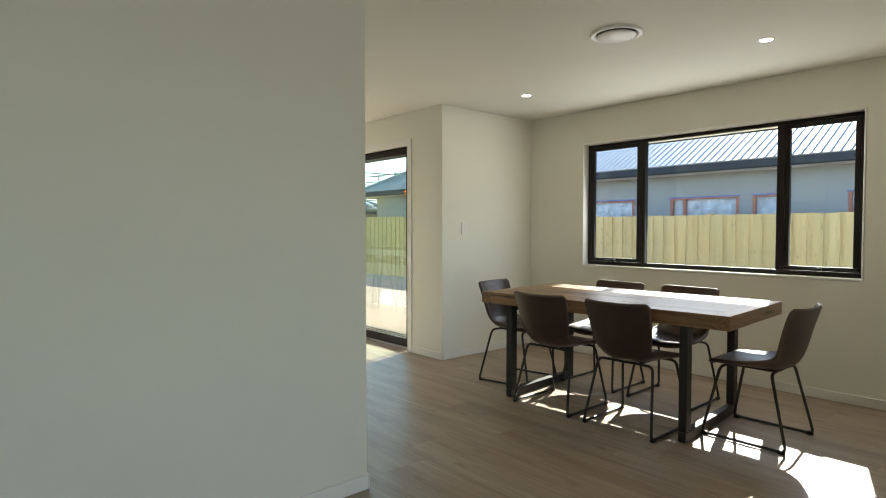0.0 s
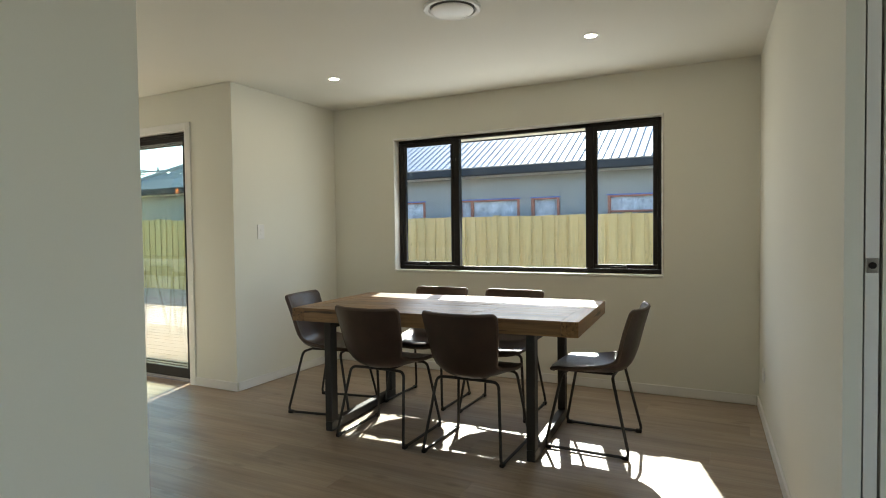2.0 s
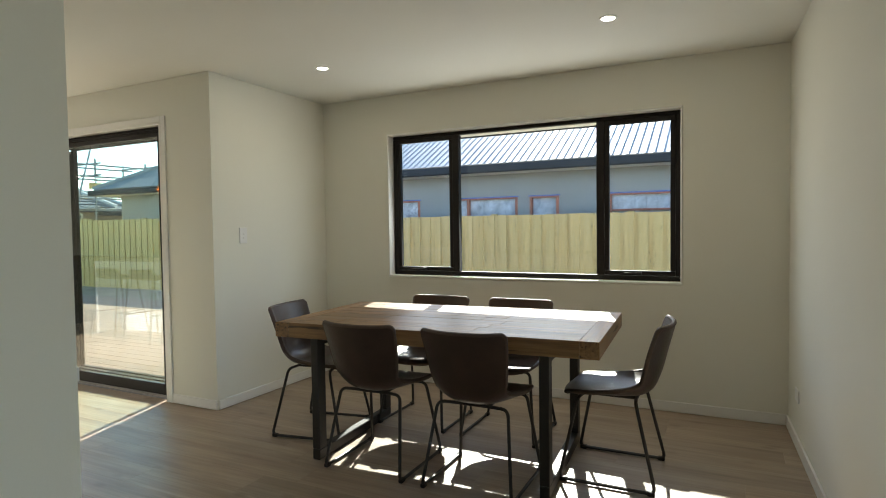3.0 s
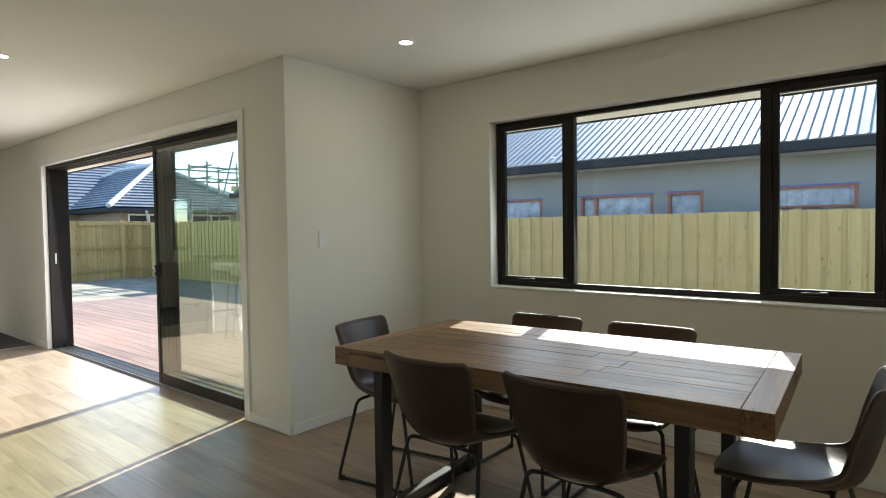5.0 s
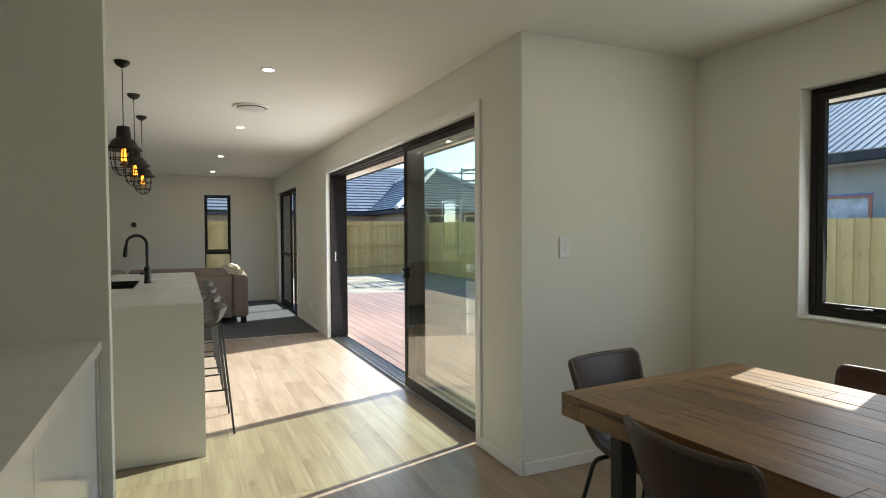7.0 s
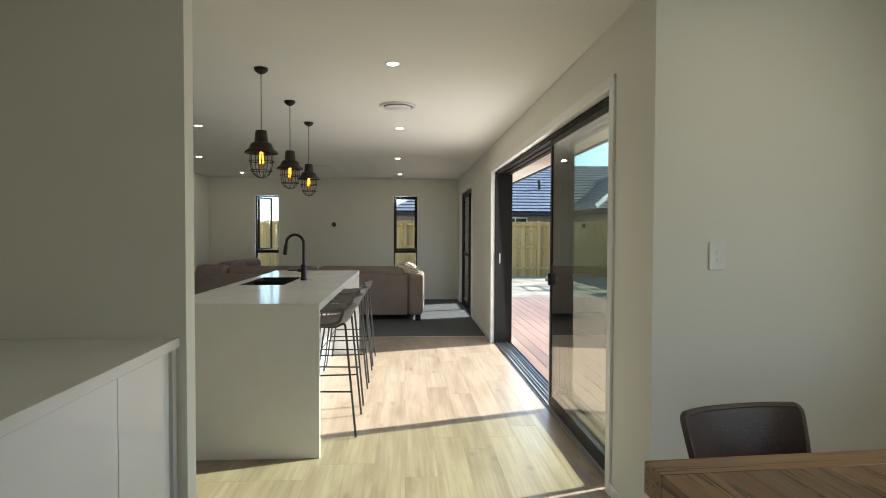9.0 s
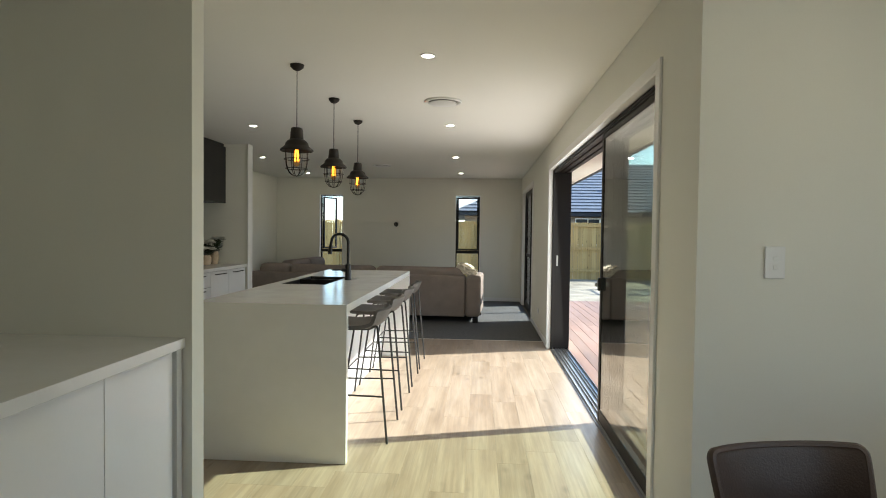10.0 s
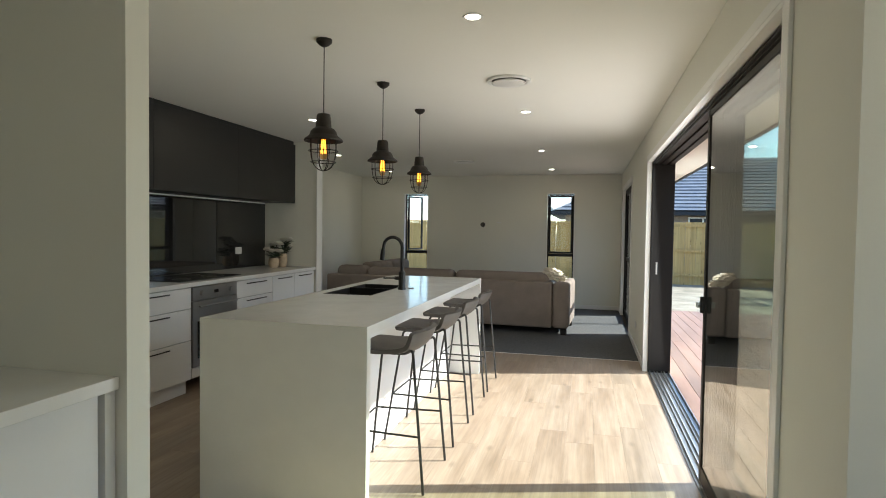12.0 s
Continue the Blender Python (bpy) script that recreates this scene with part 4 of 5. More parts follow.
def sofa():
    s = thing("corner_sofa", "large taupe fabric corner sofa seen from behind", "sofa")

    def piece(name, *q, r=0.03, label=""):
        bm = bm_new()
        cushion(bm, *q, r=r)
        part(name, bm, SOFA, s, label, smooth=True)
    X0, X1, Y0 = -0.55, 3.03, 10.55
    piece("base", X0 + 0.22, X1 - 0.22, Y0 + 0.225, Y0 + 0.98, 0.09, 0.30)
    piece("backrest", X0 + 0.005, X1 - 0.225, Y0, Y0 + 0.22, 0.09, 0.70)
    piece("arm", X1 - 0.22, X1, Y0, Y0 + 0.98, 0.09, 0.70, r=0.05)
    piece("base", X0 + 0.22, X0 + 1.0, Y0 + 0.985, Y0 + 2.6, 0.09, 0.30)
    piece("backrest", X0, X0 + 0.215, Y0 + 0.225, Y0 + 2.6, 0.09, 0.70)
    for a, b in ((1.42, 2.77), (0.05, 1.41)):
        piece("seat_cushion", a + 0.004, b - 0.004, Y0 + 0.24, Y0 + 1.0, 0.302, 0.46, r=0.05)
        piece("back_cushion", a + 0.004, b - 0.004, Y0 + 0.10, Y0 + 0.34, 0.50, 0.815, r=0.08)
    piece("seat_cushion", X0 + 0.23, X0 + 1.02, Y0 + 1.01, Y0 + 2.58, 0.302, 0.46, r=0.05)
    for a, b in ((0.95, 1.78), (1.79, 2.6)):
        piece("back_cushion", X0 + 0.10, X0 + 0.36, Y0 + a, Y0 + b, 0.50, 0.83, r=0.08)
    piece("back_cushion", -0.44, 0.04, Y0 + 0.10, Y0 + 0.36, 0.50, 0.83, r=0.08)
    for x, y in ((X1 - 0.07, Y0 + 0.07), (X1 - 0.07, Y0 + 0.9), (1.2, Y0 + 0.07), (X0 + 0.07, Y0 + 0.07), (X0 + 0.07, Y0 + 2.5), (X0 + 0.9, Y0 + 2.5)):
        bar(s, "foot", x - 0.04, x + 0.04, y - 0.04, y + 0.04, 0.003, 0.089, ALU, 0.003, "black block foot")
    s.matrix_basis = Matrix.Translation((3.03, 10.55, 0)) @ Matrix.Rotation(radians(-3.5), 4, "Z") @ Matrix.Translation((-3.03, -10.55, 0))
    # a fluffy cushion
    bm = bm_new()
    bmesh.ops.create_icosphere(bm, subdivisions=4, radius=1.0)
    for v in bm.verts:
        n = noise.noise(v.co * 2.6) * 0.35 + noise.noise(v.co * 11.0) * 0.28
        v.co = Vector((v.co.x * 0.15, v.co.y * 0.09, v.co.z * 0.075)) * (1 + n)
    tagged(part("fluffy_cushion", bm, FLUFF, smooth=True, at=pose(2.83, 10.75, 0.79, 0, 20, 15)), "fluffy cream cushion on the sofa arm", "cushion")


sofa()


# ---- ceiling and wall fittings ----
def pendant():
    p = thing("pendant_light", "dark iron cage pendant with glowing filament bulb", "pendant light", group="pendants over the island")
    bm = bm_new()
    lathe(bm, [(0.0, 2.401), (0.044, 2.401), (0.042, 2.385), (0.026, 2.37), (0.010, 2.362), (0.0, 2.362)], 22)
    part("canopy", bm, FITTING, p, smooth=True)
    bm = bm_new()
    tube(bm, [(0, 0, 2.365), (0, 0, 1.995)], 0.0028, 6)
    part("cord", bm, ALU, p)
    bm = bm_new()
    lathe(bm, [(0.0, 2.0), (0.034, 1.998), (0.038, 1.985), (0.043, 1.925), (0.058, 1.917), (0.070, 1.903), (0.075, 1.886), (0.079, 1.880), (0.102, 1.862), (0.106, 1.856), (0.104, 1.850), (0.096, 1.852), (0.072, 1.868), (0.045, 1.885), (0.0, 1.90)], 26)
    part("shade", bm, FITTING, p, "flared dark iron shade", smooth=True)
    cage = thing("cage", "", "")
    for k in ("label", "category"):
        if k in cage:
            del cage[k]
    cage.parent = p
    prof = [(0.073, 1.865), (0.073, 1.80), (0.068, 1.755), (0.052, 1.715), (0.026, 1.695), (0.0, 1.690)]
    for i in range(8):
        a = math.pi * i / 4
        bm = bm_new()
        tube(bm, rounded([(r * math.cos(a), r * math.sin(a), z) for r, z in prof], 0.02, 3), 0.0024, 5)
        part("wire", bm, FITTING, cage, smooth=True)
    for r, z in ((0.079, 1.798), (0.069, 1.738)):
        bm = bm_new()
        tube(bm, [(r * math.cos(2 * math.pi * i / 24), r * math.sin(2 * math.pi * i / 24), z) for i in range(24)], 0.0026, 5, closed=True)
        part("ring", bm, FITTING, cage, smooth=True)
    bm = bm_new()
    lathe(bm, [(0.016, 1.895), (0.017, 1.87), (0.022, 1.85), (0.025, 1.82), (0.024, 1.78), (0.016, 1.757), (0.0, 1.75)], 18)
    bulb = part("bulb", bm, BULBGLASS, p, "clear amber filament bulb", smooth=True)
    bm = bm_new()
    for i in range(6):
        a = math.pi * i / 3
        tube(bm, [(0.009 * math.cos(a), 0.009 * math.sin(a), 1.86), (0.014 * math.cos(a + 0.3), 0.014 * math.sin(a + 0.3), 1.785)], 0.0018, 5)
    part("filament", bm, FILAMENT, bulb, "glowing orange filaments")
    return p


BULBGLASS = clear_glass("amber_glass", (1.0, 0.80, 0.52), 0.7)
FILAMENT = glowing("hot_filament", (1.0, 0.36, 0.05), 1.9)
first = pendant()
first.matrix_basis = pose(1.835, 5.735, 0)
for y in (6.67, 7.58):
    copy_thing(first, pose(1.835, y, 0, 0, 0, 20))


def downlight():
    d = thing("downlight", "small round white recessed downlight, lit", "downlight", group="ceiling downlights")
    bm = bm_new()
    lathe(bm, [(0.034, 2.4019), (0.036, 2.398), (0.048, 2.397), (0.050, 2.4019)], 28)
    part("rim", bm, PLASTIC, d, smooth=True)
    bm = bm_new()
    cyl(bm, 0.0345, 0.0345, 2.3985, 2.4005, 28)
    part("diffuser", bm, LAMPGLOW, d, "bright lit diffuser")
    return d


DOWNLIGHTS = ((4.13, 1.605), (4.155, 3.55), (2.69, 5.57), (2.71, 7.825), (2.66, 10.24), (2.66, 12.46), (0.70, 7.845), (0.70, 5.585), (-0.15, 10.30), (-0.15, 12.5))
spot = downlight()
spot.matrix_basis = pose(*DOWNLIGHTS[0], 0)
for q in DOWNLIGHTS[1:]:
    copy_thing(spot, pose(*q, 0))


def ceiling_vent():
    v = thing("ceiling_vent", "round white ceiling air vent", "vent", group="ceiling vents")
    bm = bm_new()
    lathe(bm, [(0.150, 2.4018), (0.152, 2.392), (0.146, 2.386), (0.128, 2.388), (0.118, 2.398), (0.118, 2.4018)], 40)
    part("outer_ring", bm, PLASTIC, v, smooth=True)
    # flat dark grey disc, its colour standing in for shade inside the vent
    bm = bm_new()
    cyl(bm, 0.1175, 0.1175, 2.3995, 2.4015, 40)
    part("throat_shade", bm, STOOLPAD, v, "grey disc painted as the throat's shade")
    bm = bm_new()
    lathe(bm, [(0.0, 2.374), (0.090, 2.375), (0.110, 2.380), (0.112, 2.385), (0.095, 2.388), (0.0, 2.389)], 40)
    part("disc", bm, PLASTIC, v, smooth=True)
    bm = bm_new()
    cyl(bm, 0.01, 0.01, 2.3885, 2.3994, 10)
    part("stem", bm, PLASTIC, v)
    return v


vent = ceiling_vent()
vent.matrix_basis = pose(3.335, 2.147, 0)
for q in ((2.705, 6.77), (1.44, 11.25)):
    copy_thing(vent, pose(*q, 0))


def switch_plate(m, w, h, keys):
    e = thing("light_switch", "white wall light switch with small rockers", "switch", m)
    bm = bm_new()
    box(bm, -w / 2, w / 2, -0.009, -0.0005, -h / 2, h / 2, 0.003, 2)
    part("plate", bm, PLASTIC, e)
    for z in keys:
        bm = bm_new()
        box(bm, -0.008, 0.008, -0.013, -0.0092, z - 0.009, z + 0.009, 0.002)
        part("rocker", bm, PLASTIC, e)


switch_plate(pose(4.098, 4.28, 1.245), 0.072, 0.118, (0.014, -0.018))
o = thing("power_outlet", "white wall power outlet low on the wall", "outlet", pose(4.70, 0.659, 0.30, 0, 0, 182.5))
bm = bm_new()
box(bm, -0.058, 0.058, -0.009, -0.0005, -0.036, 0.036, 0.003, 2)
part("plate", bm, PLASTIC, o)
o = thing("power_outlet", "white wall power outlet low on the wall", "outlet", pose(3.82, 9.9, 0.30, 0, 0, -90))
bm = bm_new()
box(bm, -0.058, 0.058, -0.009, -0.0005, -0.036, 0.036, 0.003, 2)
part("plate", bm, PLASTIC, o)
# bracket point for a screen, with its loose cable
o = thing("cable_outlet", "round wall cable outlet with a short loose cable", "outlet", pose(1.36, 13.4, 1.49))
bm = bm_new()
cyl(bm, 0.045, 0.045, 0.0005, 0.010, 20)
part("collar", bm, STOOLPAD, o, smooth=True, at=pose(0, 0, 0, 90, 0, 0))
bm = bm_new()
tube(bm, rounded([(0.0, -0.005, 0.01), (0.0, -0.05, 0.04), (0.03, -0.05, -0.02), (0.01, -0.02, -0.05)], 0.03), 0.006, 6)
part("cable", bm, ALU, o, smooth=True)
o = thing("wall_bracket", "small white wall plate beside the cable outlet", "wall plate", pose(1.66, 13.4, 1.53))
bm = bm_new()
box(bm, -0.04, 0.04, -0.008, -0.0005, -0.012, 0.012, 0.002)
part("plate", bm, PLASTIC, o)


# ---- outside ----
def paling_fence(name, label, origin, along, count, tops, lapped, rails_front, post_at=0.0, timber=PALING):
    """origin: plan point; along: unit plan vector; tops: list of top heights, by run."""
    f = thing(name, label, "fence")
    rng = random.Random(len(tops) + count)
    ax, ay = along
    nx, ny = -ay, ax
    pitch = 0.108 if lapped else 0.152
    ang = math.degrees(math.atan2(ay, ax))
    meshes = []
    for k in range(3):
        bm = bm_new()
        h = 1.9
        box(bm, -0.074, 0.074, -0.009, 0.009, 0, h - k * 0.003, 0.002)
        meshes.append(mesh_of(bm, "paling", timber))
    for i in range(count):
        d = (i + 0.5) * pitch
        top = tops[min(int(i * len(tops) / count), len(tops) - 1)]
        ob = new("paling", meshes[rng.randrange(3)])
        off = (0.011 if i % 2 else -0.011) if lapped else 0.0
        ob.matrix_basis = pose(origin[0] + ax * d + nx * off, origin[1] + ay * d + ny * off, top - 1.9 + rng.uniform(-0.004, 0.004), 0, rng.uniform(-0.3, 0.3), ang)
        ob.parent = f
    length = count * pitch
    side = 0.045 if rails_front else -0.045
    n = max(1, round(length / 2.4))
    for s in range(n):
        d0, d1 = s * length / n, (s + 1) * length / n
        top = tops[min(int((s + 0.5) * len(tops) / n), len(tops) - 1)]
        mid = ((d0 + d1) / 2)
        for dz in (0.10, 0.85, 1.58):
            bm = bm_new()
            box(bm, -0.037, 0.037, -(d1 - d0) / 2 + 0.05, (d1 - d0) / 2 - 0.05, -0.02, 0.02)
            part("rail", bm, timber, f, at=pose(origin[0] + ax * mid + nx * side * 1.2, origin[1] + ay * mid + ny * side * 1.2, top - dz, 0, 90, ang - 90))
        bm = bm_new()
        box(bm, -0.05, 0.05, -0.05, 0.05, 0, 2.0)
        dp = d0 + post_at
        part("post", bm, timber, f, at=pose(origin[0] + ax * dp + nx * side * 1.9, origin[1] + ay * dp + ny * side * 1.9, top - 1.98, 0, 0, ang))
    return f


paling_fence("paling_fence", "new pale treated pine paling fence beside the house", (10.5, -7.0), (0, 1), 262, [1.492] * 6 + [1.54, 1.58, 1.61, 1.65, 1.67], True, False)
paling_fence("paling_fence", "treated pine fence with rails behind the yard", (10.5, 21.3), (-1, 0), 104, [1.715], False, True, 0.95, OLDPALING)


def deck():
    d = thing("deck", "reddish brown timber board deck outside the door", "deck")
    meshes = {}
    for ln in (3.2, 6.3):
        bm = bm_new()
        box(bm, -0.0695, 0.0695, -ln / 2 + 0.001, ln / 2 - 0.001, -0.028, 0.0, 0.0018)
        meshes[ln] = mesh_of(bm, "deck_board", DECKWOOD)
    for i in range(30):
        x = 4.14 + 0.142 * i
        order = (3.2, 6.3) if i % 2 else (6.3, 3.2)
        y = 4.5
        for ln in order:
            ob = new("deck_board", meshes[ln])
            ob.matrix_basis = pose(x, y + ln / 2, -0.032)
            ob.parent = d
            y += ln
    for y in (4.55, 6.1, 7.7, 9.3, 10.9, 12.5, 13.93):
        bar(d, "joist", 4.07, 8.33, y - 0.022, y + 0.022, -0.158, -0.0605, DECKWOOD, 0)
    bar(d, "edge_board", 4.07, 8.33, 14.002, 14.03, -0.155, -0.034, DECKWOOD, 0.003)
    bar(d, "edge_board", 8.335, 8.36, 4.5, 14.0, -0.155, -0.034, DECKWOOD, 0.003)


deck()

TAPE = plain("orange_tape", (0.45, 0.17, 0.11), 0.6, vary=0.15, scale=20)
FILM = plain("plastic_film", (0.60, 0.63, 0.67), 0.22, vary=0.3, scale=7, fine=18, bumps=1.0)
BLUETAPE = plain("blue_tape", (0.10, 0.16, 0.45), 0.6, vary=0.1)
BRICKWALL = plain("brown_brick", (0.30, 0.24, 0.19), 0.9, vary=0.2, scale=9, fine=60, bumps=0.3)
TILES = plain("dark_roof_tiles", (0.16, 0.175, 0.205), 0.42, vary=0.2, scale=3, fine=40, bumps=0.2)
RIDGE = plain("ridge_capping", (0.50, 0.52, 0.54), 0.5, vary=0.1)
GALV = plain("galvanised_tube", (0.30, 0.32, 0.34), 0.45, 0.6, vary=0.1)
DARKPANE = plain("dark_window", (0.03, 0.035, 0.04), 0.08, vary=0.1, bumps=0.0)


def metal_house():
    h = thing("neighbour_house", "grey rendered house under construction with metal roof", "house")
    XW, XE = 11.4, 10.95
    wins = ((6.75, 8.15), (4.63, 5.95), (3.83, 4.39), (1.82, 2.93))
    bm = bm_new()
    cuts = sorted({-9.0, 16.3, *[a for w in wins for a in w]})
    for a, b in zip(cuts, cuts[1:]):
        if any(w[0] <= a and b <= w[1] for w in wins):
            box(bm, XW, XW + 0.2, a, b, -0.3, 0.7)
            box(bm, XW, XW + 0.2, a, b, 1.85, 2.5)
        else:
            box(bm, XW, XW + 0.2, a, b, -0.3, 2.5)
    box(bm, XW + 0.2, 19.0, 16.1, 16.3, -0.3, 2.5)
    part("wall", bm, RENDERWALL, h)
    for a, b in wins:
        w = bar(h, "window", XW + 0.06, XW + 0.075, a, b, 0.7, 1.85, FILM, 0, "window covered with clear plastic film")
        for q in ((a, b, 1.822, 1.85), (a, b, 0.70, 0.745)):
            bar(w, "frame", XW - 0.012, XW + 0.05, *q, TAPE, 0, "frame with orange protective tape")
        for q in ((a, a + 0.05), (b - 0.05, b)):
            bar(w, "frame", XW - 0.012, XW + 0.05, *q, 0.746, 1.821, TAPE, 0, "frame with orange protective tape")
        bar(w, "tape_edge", XW - 0.016, XW - 0.001, a - 0.02, b + 0.02, 1.852, 1.874, BLUETAPE, 0, "blue tape strip")
        if a < 2:
            bar(w, "frame", XW - 0.010, XW + 0.05, a + 0.051, b - 0.051, 1.54, 1.575, TAPE, 0, "frame with orange protective tape")
            for k in range(5):
                y = a + 0.1 + k * 0.19
                bar(w, "film_crease", XW + 0.045, XW + 0.059, y, y + 0.012, 1.58, 1.82, FILM, 0.004)
        elif b - a > 1:
            m = a + (b - a) * 0.78
            bar(w, "frame", XW - 0.010, XW + 0.05, m - 0.025, m + 0.025, 0.746, 1.821, TAPE, 0, "frame with orange protective tape")
    bar(h, "soffit", XE, XW, -9.3, 16.8, 2.30, 2.315, SOFFIT, 0)
    bar(h, "gutter", XE - 0.13, XE - 0.005, -9.3, 16.9, 2.30, 2.44, FASCIA, 0.01)
    bar(h, "gutter", XE, XE + 9.1, 16.86, 16.98, 2.30, 2.44, FASCIA, 0.01)
    bar(h, "soffit", XW + 0.2, XE + 9.0, 16.31, 16.85, 2.316, 2.33, SOFFIT, 0)
    # roof with ribs, hipped at its end
    run, rise = 4.6, 2.5
    yr = 16.85
    ang = math.degrees(math.atan2(rise, run))
    bm = bm_new()
    v = [bm.verts.new(p) for p in ((XE, -9.3, 2.47), (XE, yr, 2.47), (XE + run, yr - run, 2.47 + rise), (XE + run, -9.3, 2.47 + rise))]
    bm.faces.new(v)
    v2 = [bm.verts.new(p) for p in ((XE, yr, 2.47), (XE + 2 * run, yr, 2.47), (XE + run, yr - run, 2.47 + rise))]
    bm.faces.new(v2)
    v3 = [bm.verts.new(p) for p in ((XE + 2 * run, yr, 2.47), (XE + 2 * run, -9.3, 2.47), (XE + run, -9.3, 2.47 + rise), (XE + run, yr - run, 2.47 + rise))]
    bm.faces.new(v3)
    part("roof", bm, METALROOF, h)
    sl = math.hypot(run, rise)
    bm = bm_new()
    y = -9.2
    while y < yr - 0.1:
        ln = 1.0 if y < yr - run else (yr - y) / run
        a = Vector((XE - 0.01, y, 2.47))
        up = Vector((run, 0, rise)).normalized()
        nn = Vector((-rise, 0, run)).normalized()
        e = a + up * (sl * ln)
        ring = []
        for p in (a, e):
            ring.append([bm.verts.new(p + Vector((0, dy, 0)) + nn * dz) for dy, dz in ((-0.016, 0.001), (-0.008, 0.010), (0.008, 0.010), (0.016, 0.001))])
        for k in range(3):
            bm.faces.new((ring[0][k], ring[0][k + 1], ring[1][k + 1], ring[1][k]))
        bm.faces.new(ring[0])
        y += 0.138
    tagged(part("roof_ribs", bm, METALROOF, h), kind="stuff")
    bm = bm_new()
    tube(bm, [(XE, yr, 2.50), (XE + run, yr - run, 2.52 + rise), (XE + run, -9.3, 2.52 + rise)], 0.06, 8)
    part("ridge_cap", bm, METALROOF, h)


metal_house()


def tiled_roof(parent, corners, courses=16):
    """A roof plane: two eave points and two top points; laid in stepped courses."""
    e0, e1, t0, t1 = (Vector(c) for c in corners)
    nrm = (e1 - e0).cross(t0 - e0).normalized()
    if nrm.z < 0:
        nrm = -nrm
    bm = bm_new()
    line = []
    for i in range(courses):
        for f, lift in ((i / courses, 0.05), ((i + 1) / courses, 0.005)):
            line.append((bm.verts.new(e0.lerp(t0, f) + nrm * lift), bm.verts.new(e1.lerp(t1, f) + nrm * lift)))
    for (a, b), (c, d) in zip(line, line[1:]):
        bm.faces.new((a, b, d, c))
    part("roof", bm, TILES, parent)


def hip_house(x0, x1, y0, y1, name_label, ez=2.25, pitch=0.47, wall_inset=0.55, wins=()):
    h = thing("neighbour_house", name_label, "house")
    half = (y1 - y0) / 2 if (y1 - y0) < (x1 - x0) else (x1 - x0) / 2
    tz = ez + half * pitch
    if (y1 - y0) < (x1 - x0):
        r0, r1 = (x0 + half, (y0 + y1) / 2, tz), (x1 - half, (y0 + y1) / 2, tz)
        planes = (((x0, y0, ez), (x1, y0, ez), r0, r1), ((x1, y1, ez), (x0, y1, ez), r1, r0), ((x0, y1, ez), (x0, y0, ez), r0, r0), ((x1, y0, ez), (x1, y1, ez), r1, r1))
    else:
        r0, r1 = ((x0 + x1) / 2, y0 + half, tz), ((x0 + x1) / 2, y1 - half, tz)
        planes = (((x0, y0, ez), (x1, y0, ez), r0, r0), ((x1, y1, ez), (x0, y1, ez), r1, r1), ((x0, y1, ez), (x0, y0, ez), r1, r0), ((x1, y0, ez), (x1, y1, ez), r0, r1))
    for p in planes:
        tiled_roof(h, p)
    ends = {(x0, y0): r0, (x1, y0): r1 if (y1 - y0) < (x1 - x0) else r0, (x0, y1): r0 if (y1 - y0) < (x1 - x0) else r1, (x1, y1): r1}
    for (a, b), r in ends.items():
        bm = bm_new()
        tube(bm, [(a, b, ez + 0.06), (r[0], r[1], r[2] + 0.06)], 0.10, 8)
        part("hip_cap", bm, RIDGE, h)
    bm = bm_new()
    tube(bm, [(r0[0], r0[1], tz + 0.06), (r1[0], r1[1] + 0.01, tz + 0.06)], 0.10, 8)
    part("ridge_cap", bm, RIDGE, h)
    i = wall_inset
    bm = bm_new()
    box(bm, x0 + i, x1 - i, y0 + i, y1 - i, -0.3, ez - 0.06)
    part("wall", bm, BRICKWALL, h)
    bm = bm_new()
    box(bm, x0 - 0.06, x1 + 0.06, y0 - 0.06, y1 + 0.06, ez - 0.16, ez - 0.01)
    part("gutter", bm, FASCIA, h)
    for a, b in wins:
        w = bar(h, "window", a, b, y0 + i - 0.03, y0 + i - 0.005, 0.9, 1.98, DARKPANE, 0, "dark glazed window")
        for q in ((a - 0.05, b + 0.05, 1.98, 2.04), (a - 0.05, b + 0.05, 0.84, 0.9)):
            bar(w, "frame", q[0], q[1], y0 + i - 0.06, y0 + i - 0.004, q[2], q[3], PLASTIC, 0)
        for q in ((a - 0.05, a), (b, b + 0.05), ((a + b) / 2 - 0.025, (a + b) / 2 + 0.025)):
            bar(w, "frame", q[0], q[1], y0 + i - 0.06, y0 + i - 0.031, 0.901, 1.979, PLASTIC, 0)
    return h


hip_house(1.8, 20.0, 27.0, 37.0, "brown brick house with a long dark tiled roof", pitch=0.5, wins=((4.6, 6.2), (7.2, 8.2)))
wing = hip_house(9.9, 15.9, 23.2, 33.0, "brown brick house wing with a hipped tiled roof", pitch=0.64, wins=((10.8, 12.2), (13.2, 14.8)))


bm = bm_new()
tube(bm, rounded([(11.15, 23.12, 2.12), (11.45, 23.66, 1.72), (11.45, 23.68, -0.14)], 0.08), 0.045, 8)
part("downpipe", bm, RIDGE, wing, "pale offset downpipe", smooth=True)


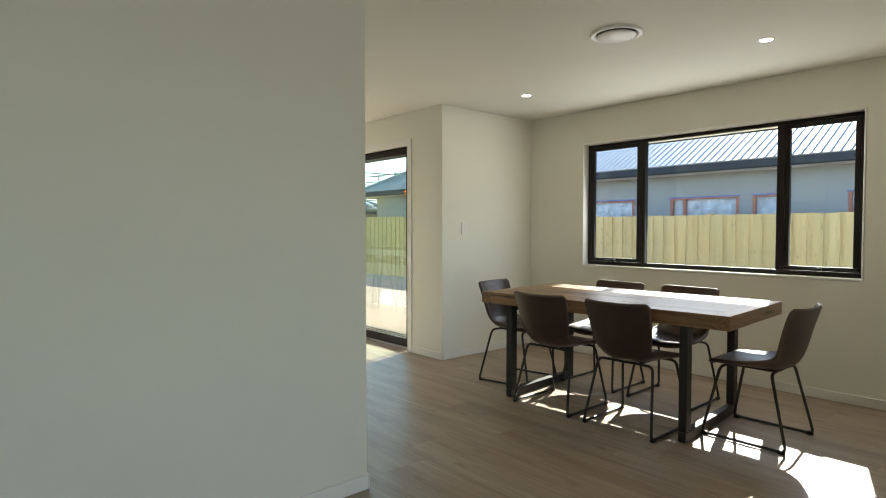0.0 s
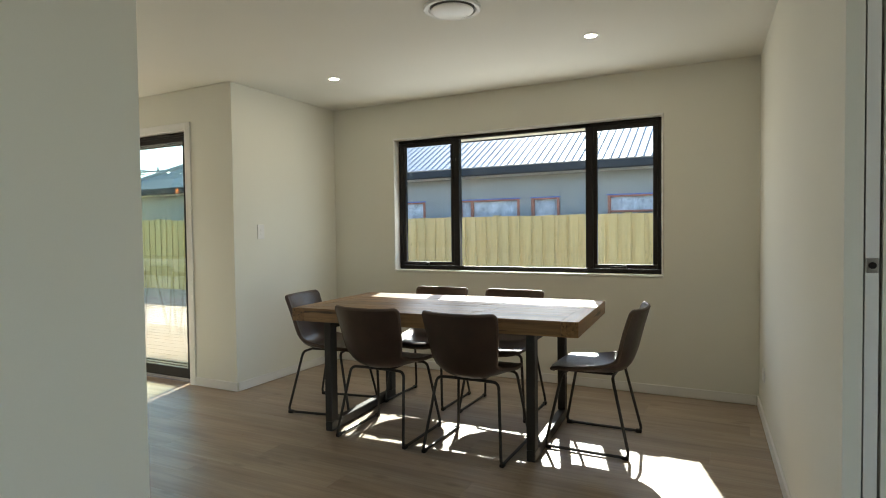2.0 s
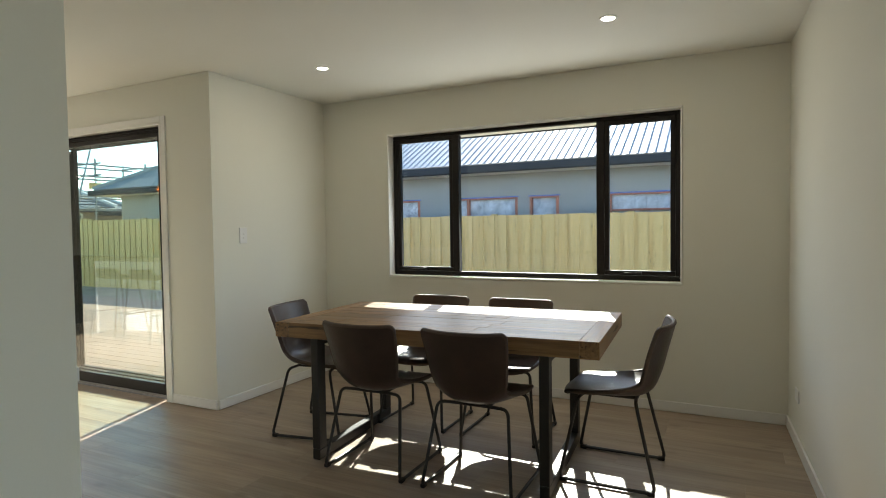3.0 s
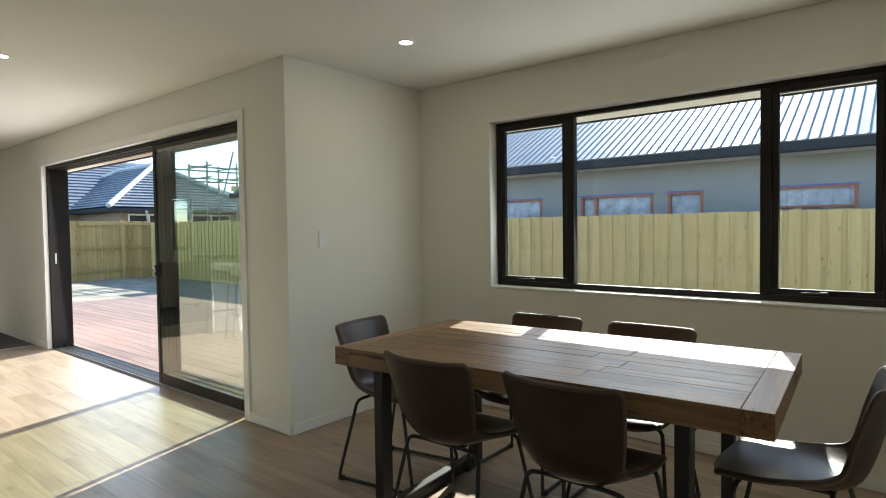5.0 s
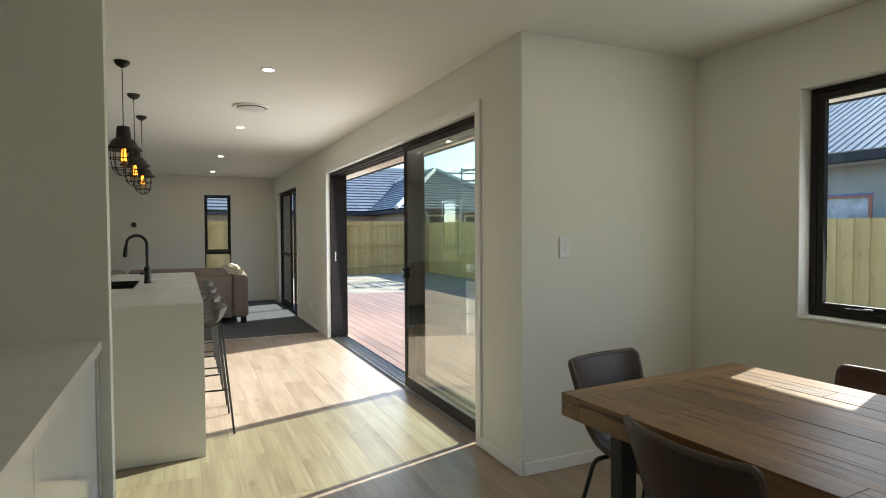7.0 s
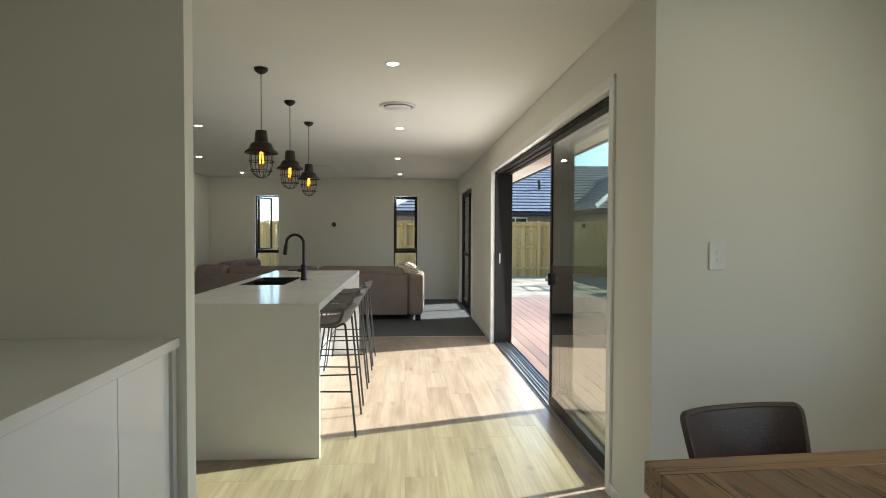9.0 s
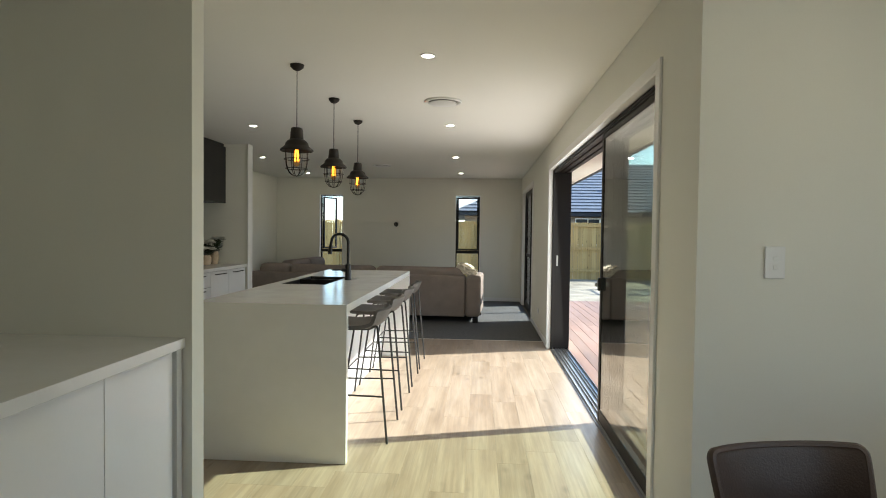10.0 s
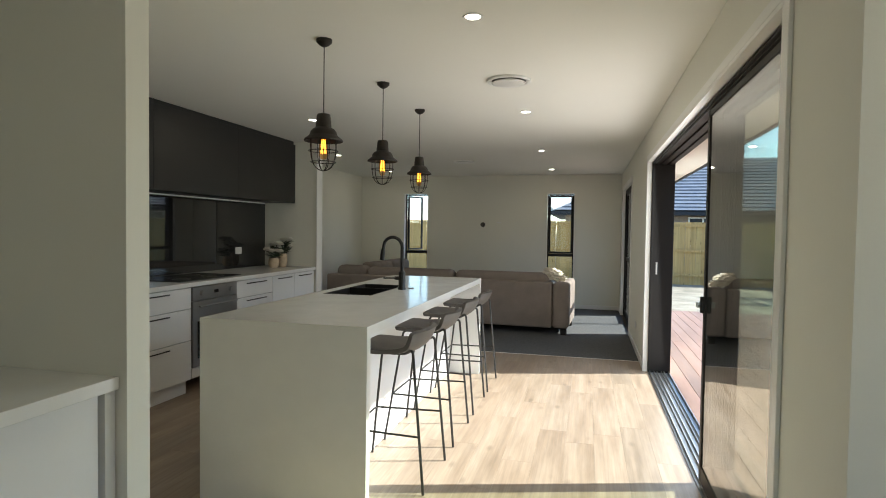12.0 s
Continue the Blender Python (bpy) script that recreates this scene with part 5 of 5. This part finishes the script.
def scaffold():
    s = thing("scaffold", "galvanised tube scaffold beside the neighbouring house", "scaffold")
    xs, ys = (10.75, 11.75, 13.4), (18.0, 19.1)

    def pole(name, a, b, r=0.027):
        bm = bm_new()
        tube(bm, [a, b], r, 7)
        part(name, bm, GALV, s, smooth=True)
    for x in xs:
        for y in ys:
            pole("standard", (x, y, -0.16), (x + 0.015, y, 3.5), 0.03)
    for z in (1.98, 2.36, 2.95, 3.3):
        for y in ys:
            pole("ledger", (xs[0] - 0.5, y + 0.06, z), (xs[-1] + 0.4, y + 0.06, z + 0.03))
        for x in xs:
            pole("transom", (x + 0.06, ys[0] - 0.2, z + 0.06), (x + 0.06, ys[1] + 0.2, z + 0.06))
    pole("brace", (11.12, 17.93, 2.0), (11.62, 17.93, 3.85))
    bar(s, "toe_board", 11.5, 12.3, 17.88, 17.92, 2.58, 2.76, PALING, 0.003, "short tan timber toe board")


scaffold()


def roof_vent():
    v = thing("roof_vent", "small dark pipe vent on the tiled roof", "roof vent", pose(9.2, 29.3, 3.3))
    bm = bm_new()
    cyl(bm, 0.07, 0.07, -0.3, 0.45, 12)
    part("pipe", bm, FASCIA, v, smooth=True)
    bm = bm_new()
    cyl(bm, 0.12, 0.08, 0.45, 0.55, 12)
    part("cowl", bm, FASCIA, v, smooth=True)


roof_vent()


# ---- floor planks ----
def floor_planks():
    w, ln = 0.181, 1.22
    rng = random.Random(11)
    cache = {}

    def plank_mesh(length):
        k = round(length, 3)
        if k not in cache:
            bm = bm_new()
            x, y, c = w / 2 - 0.0002, k / 2 - 0.0002, 0.0005
            lo = [bm.verts.new(p) for p in ((-x, -y, -0.0115), (x, -y, -0.0115), (x, y, -0.0115), (-x, y, -0.0115))]
            md = [bm.verts.new(p) for p in ((-x, -y, -c), (x, -y, -c), (x, y, -c), (-x, y, -c))]
            hi = [bm.verts.new(p) for p in ((c - x, c - y, 0), (x - c, c - y, 0), (x - c, y - c, 0), (c - x, y - c, 0))]
            bm.faces.new(hi)
            for a, b in ((lo, md), (md, hi)):
                for i in range(4):
                    bm.faces.new((a[i], a[(i + 1) % 4], b[(i + 1) % 4], b[i]))
            cache[k] = mesh_of(bm, "floor_plank", FLOOR)
        return cache[k]

    rest = bm_new()
    x = -3.2
    while x < 5.088:
        xc = x + w / 2
        y_end = 9.264 if -0.55 < xc < 3.83 else 4.44
        y = -2.6
        first_len = rng.choice((0.3, 0.5, 0.7, 0.9, 1.1))
        while y < y_end - 0.01:
            length = first_len if y == -2.6 else ln
            if y + length > y_end:
                length = round(y_end - y, 3)
            yc = y + length / 2
            if xc > -0.6 and y + length > 0.2:
                ob = new("floor_plank", plank_mesh(length))
                ob.matrix_basis = pose(xc, yc, 0)
                ob.parent = floor_ob
            else:
                box(rest, xc - w / 2 + 0.0005, xc + w / 2 - 0.0005, yc - length / 2 + 0.0005, yc + length / 2 - 0.0005, -0.0115, 0)
            y += length
        x += w
    ob = part("floor_planks", rest, FLOOR, floor_ob)
    tagged(ob, kind="stuff")


floor_planks()
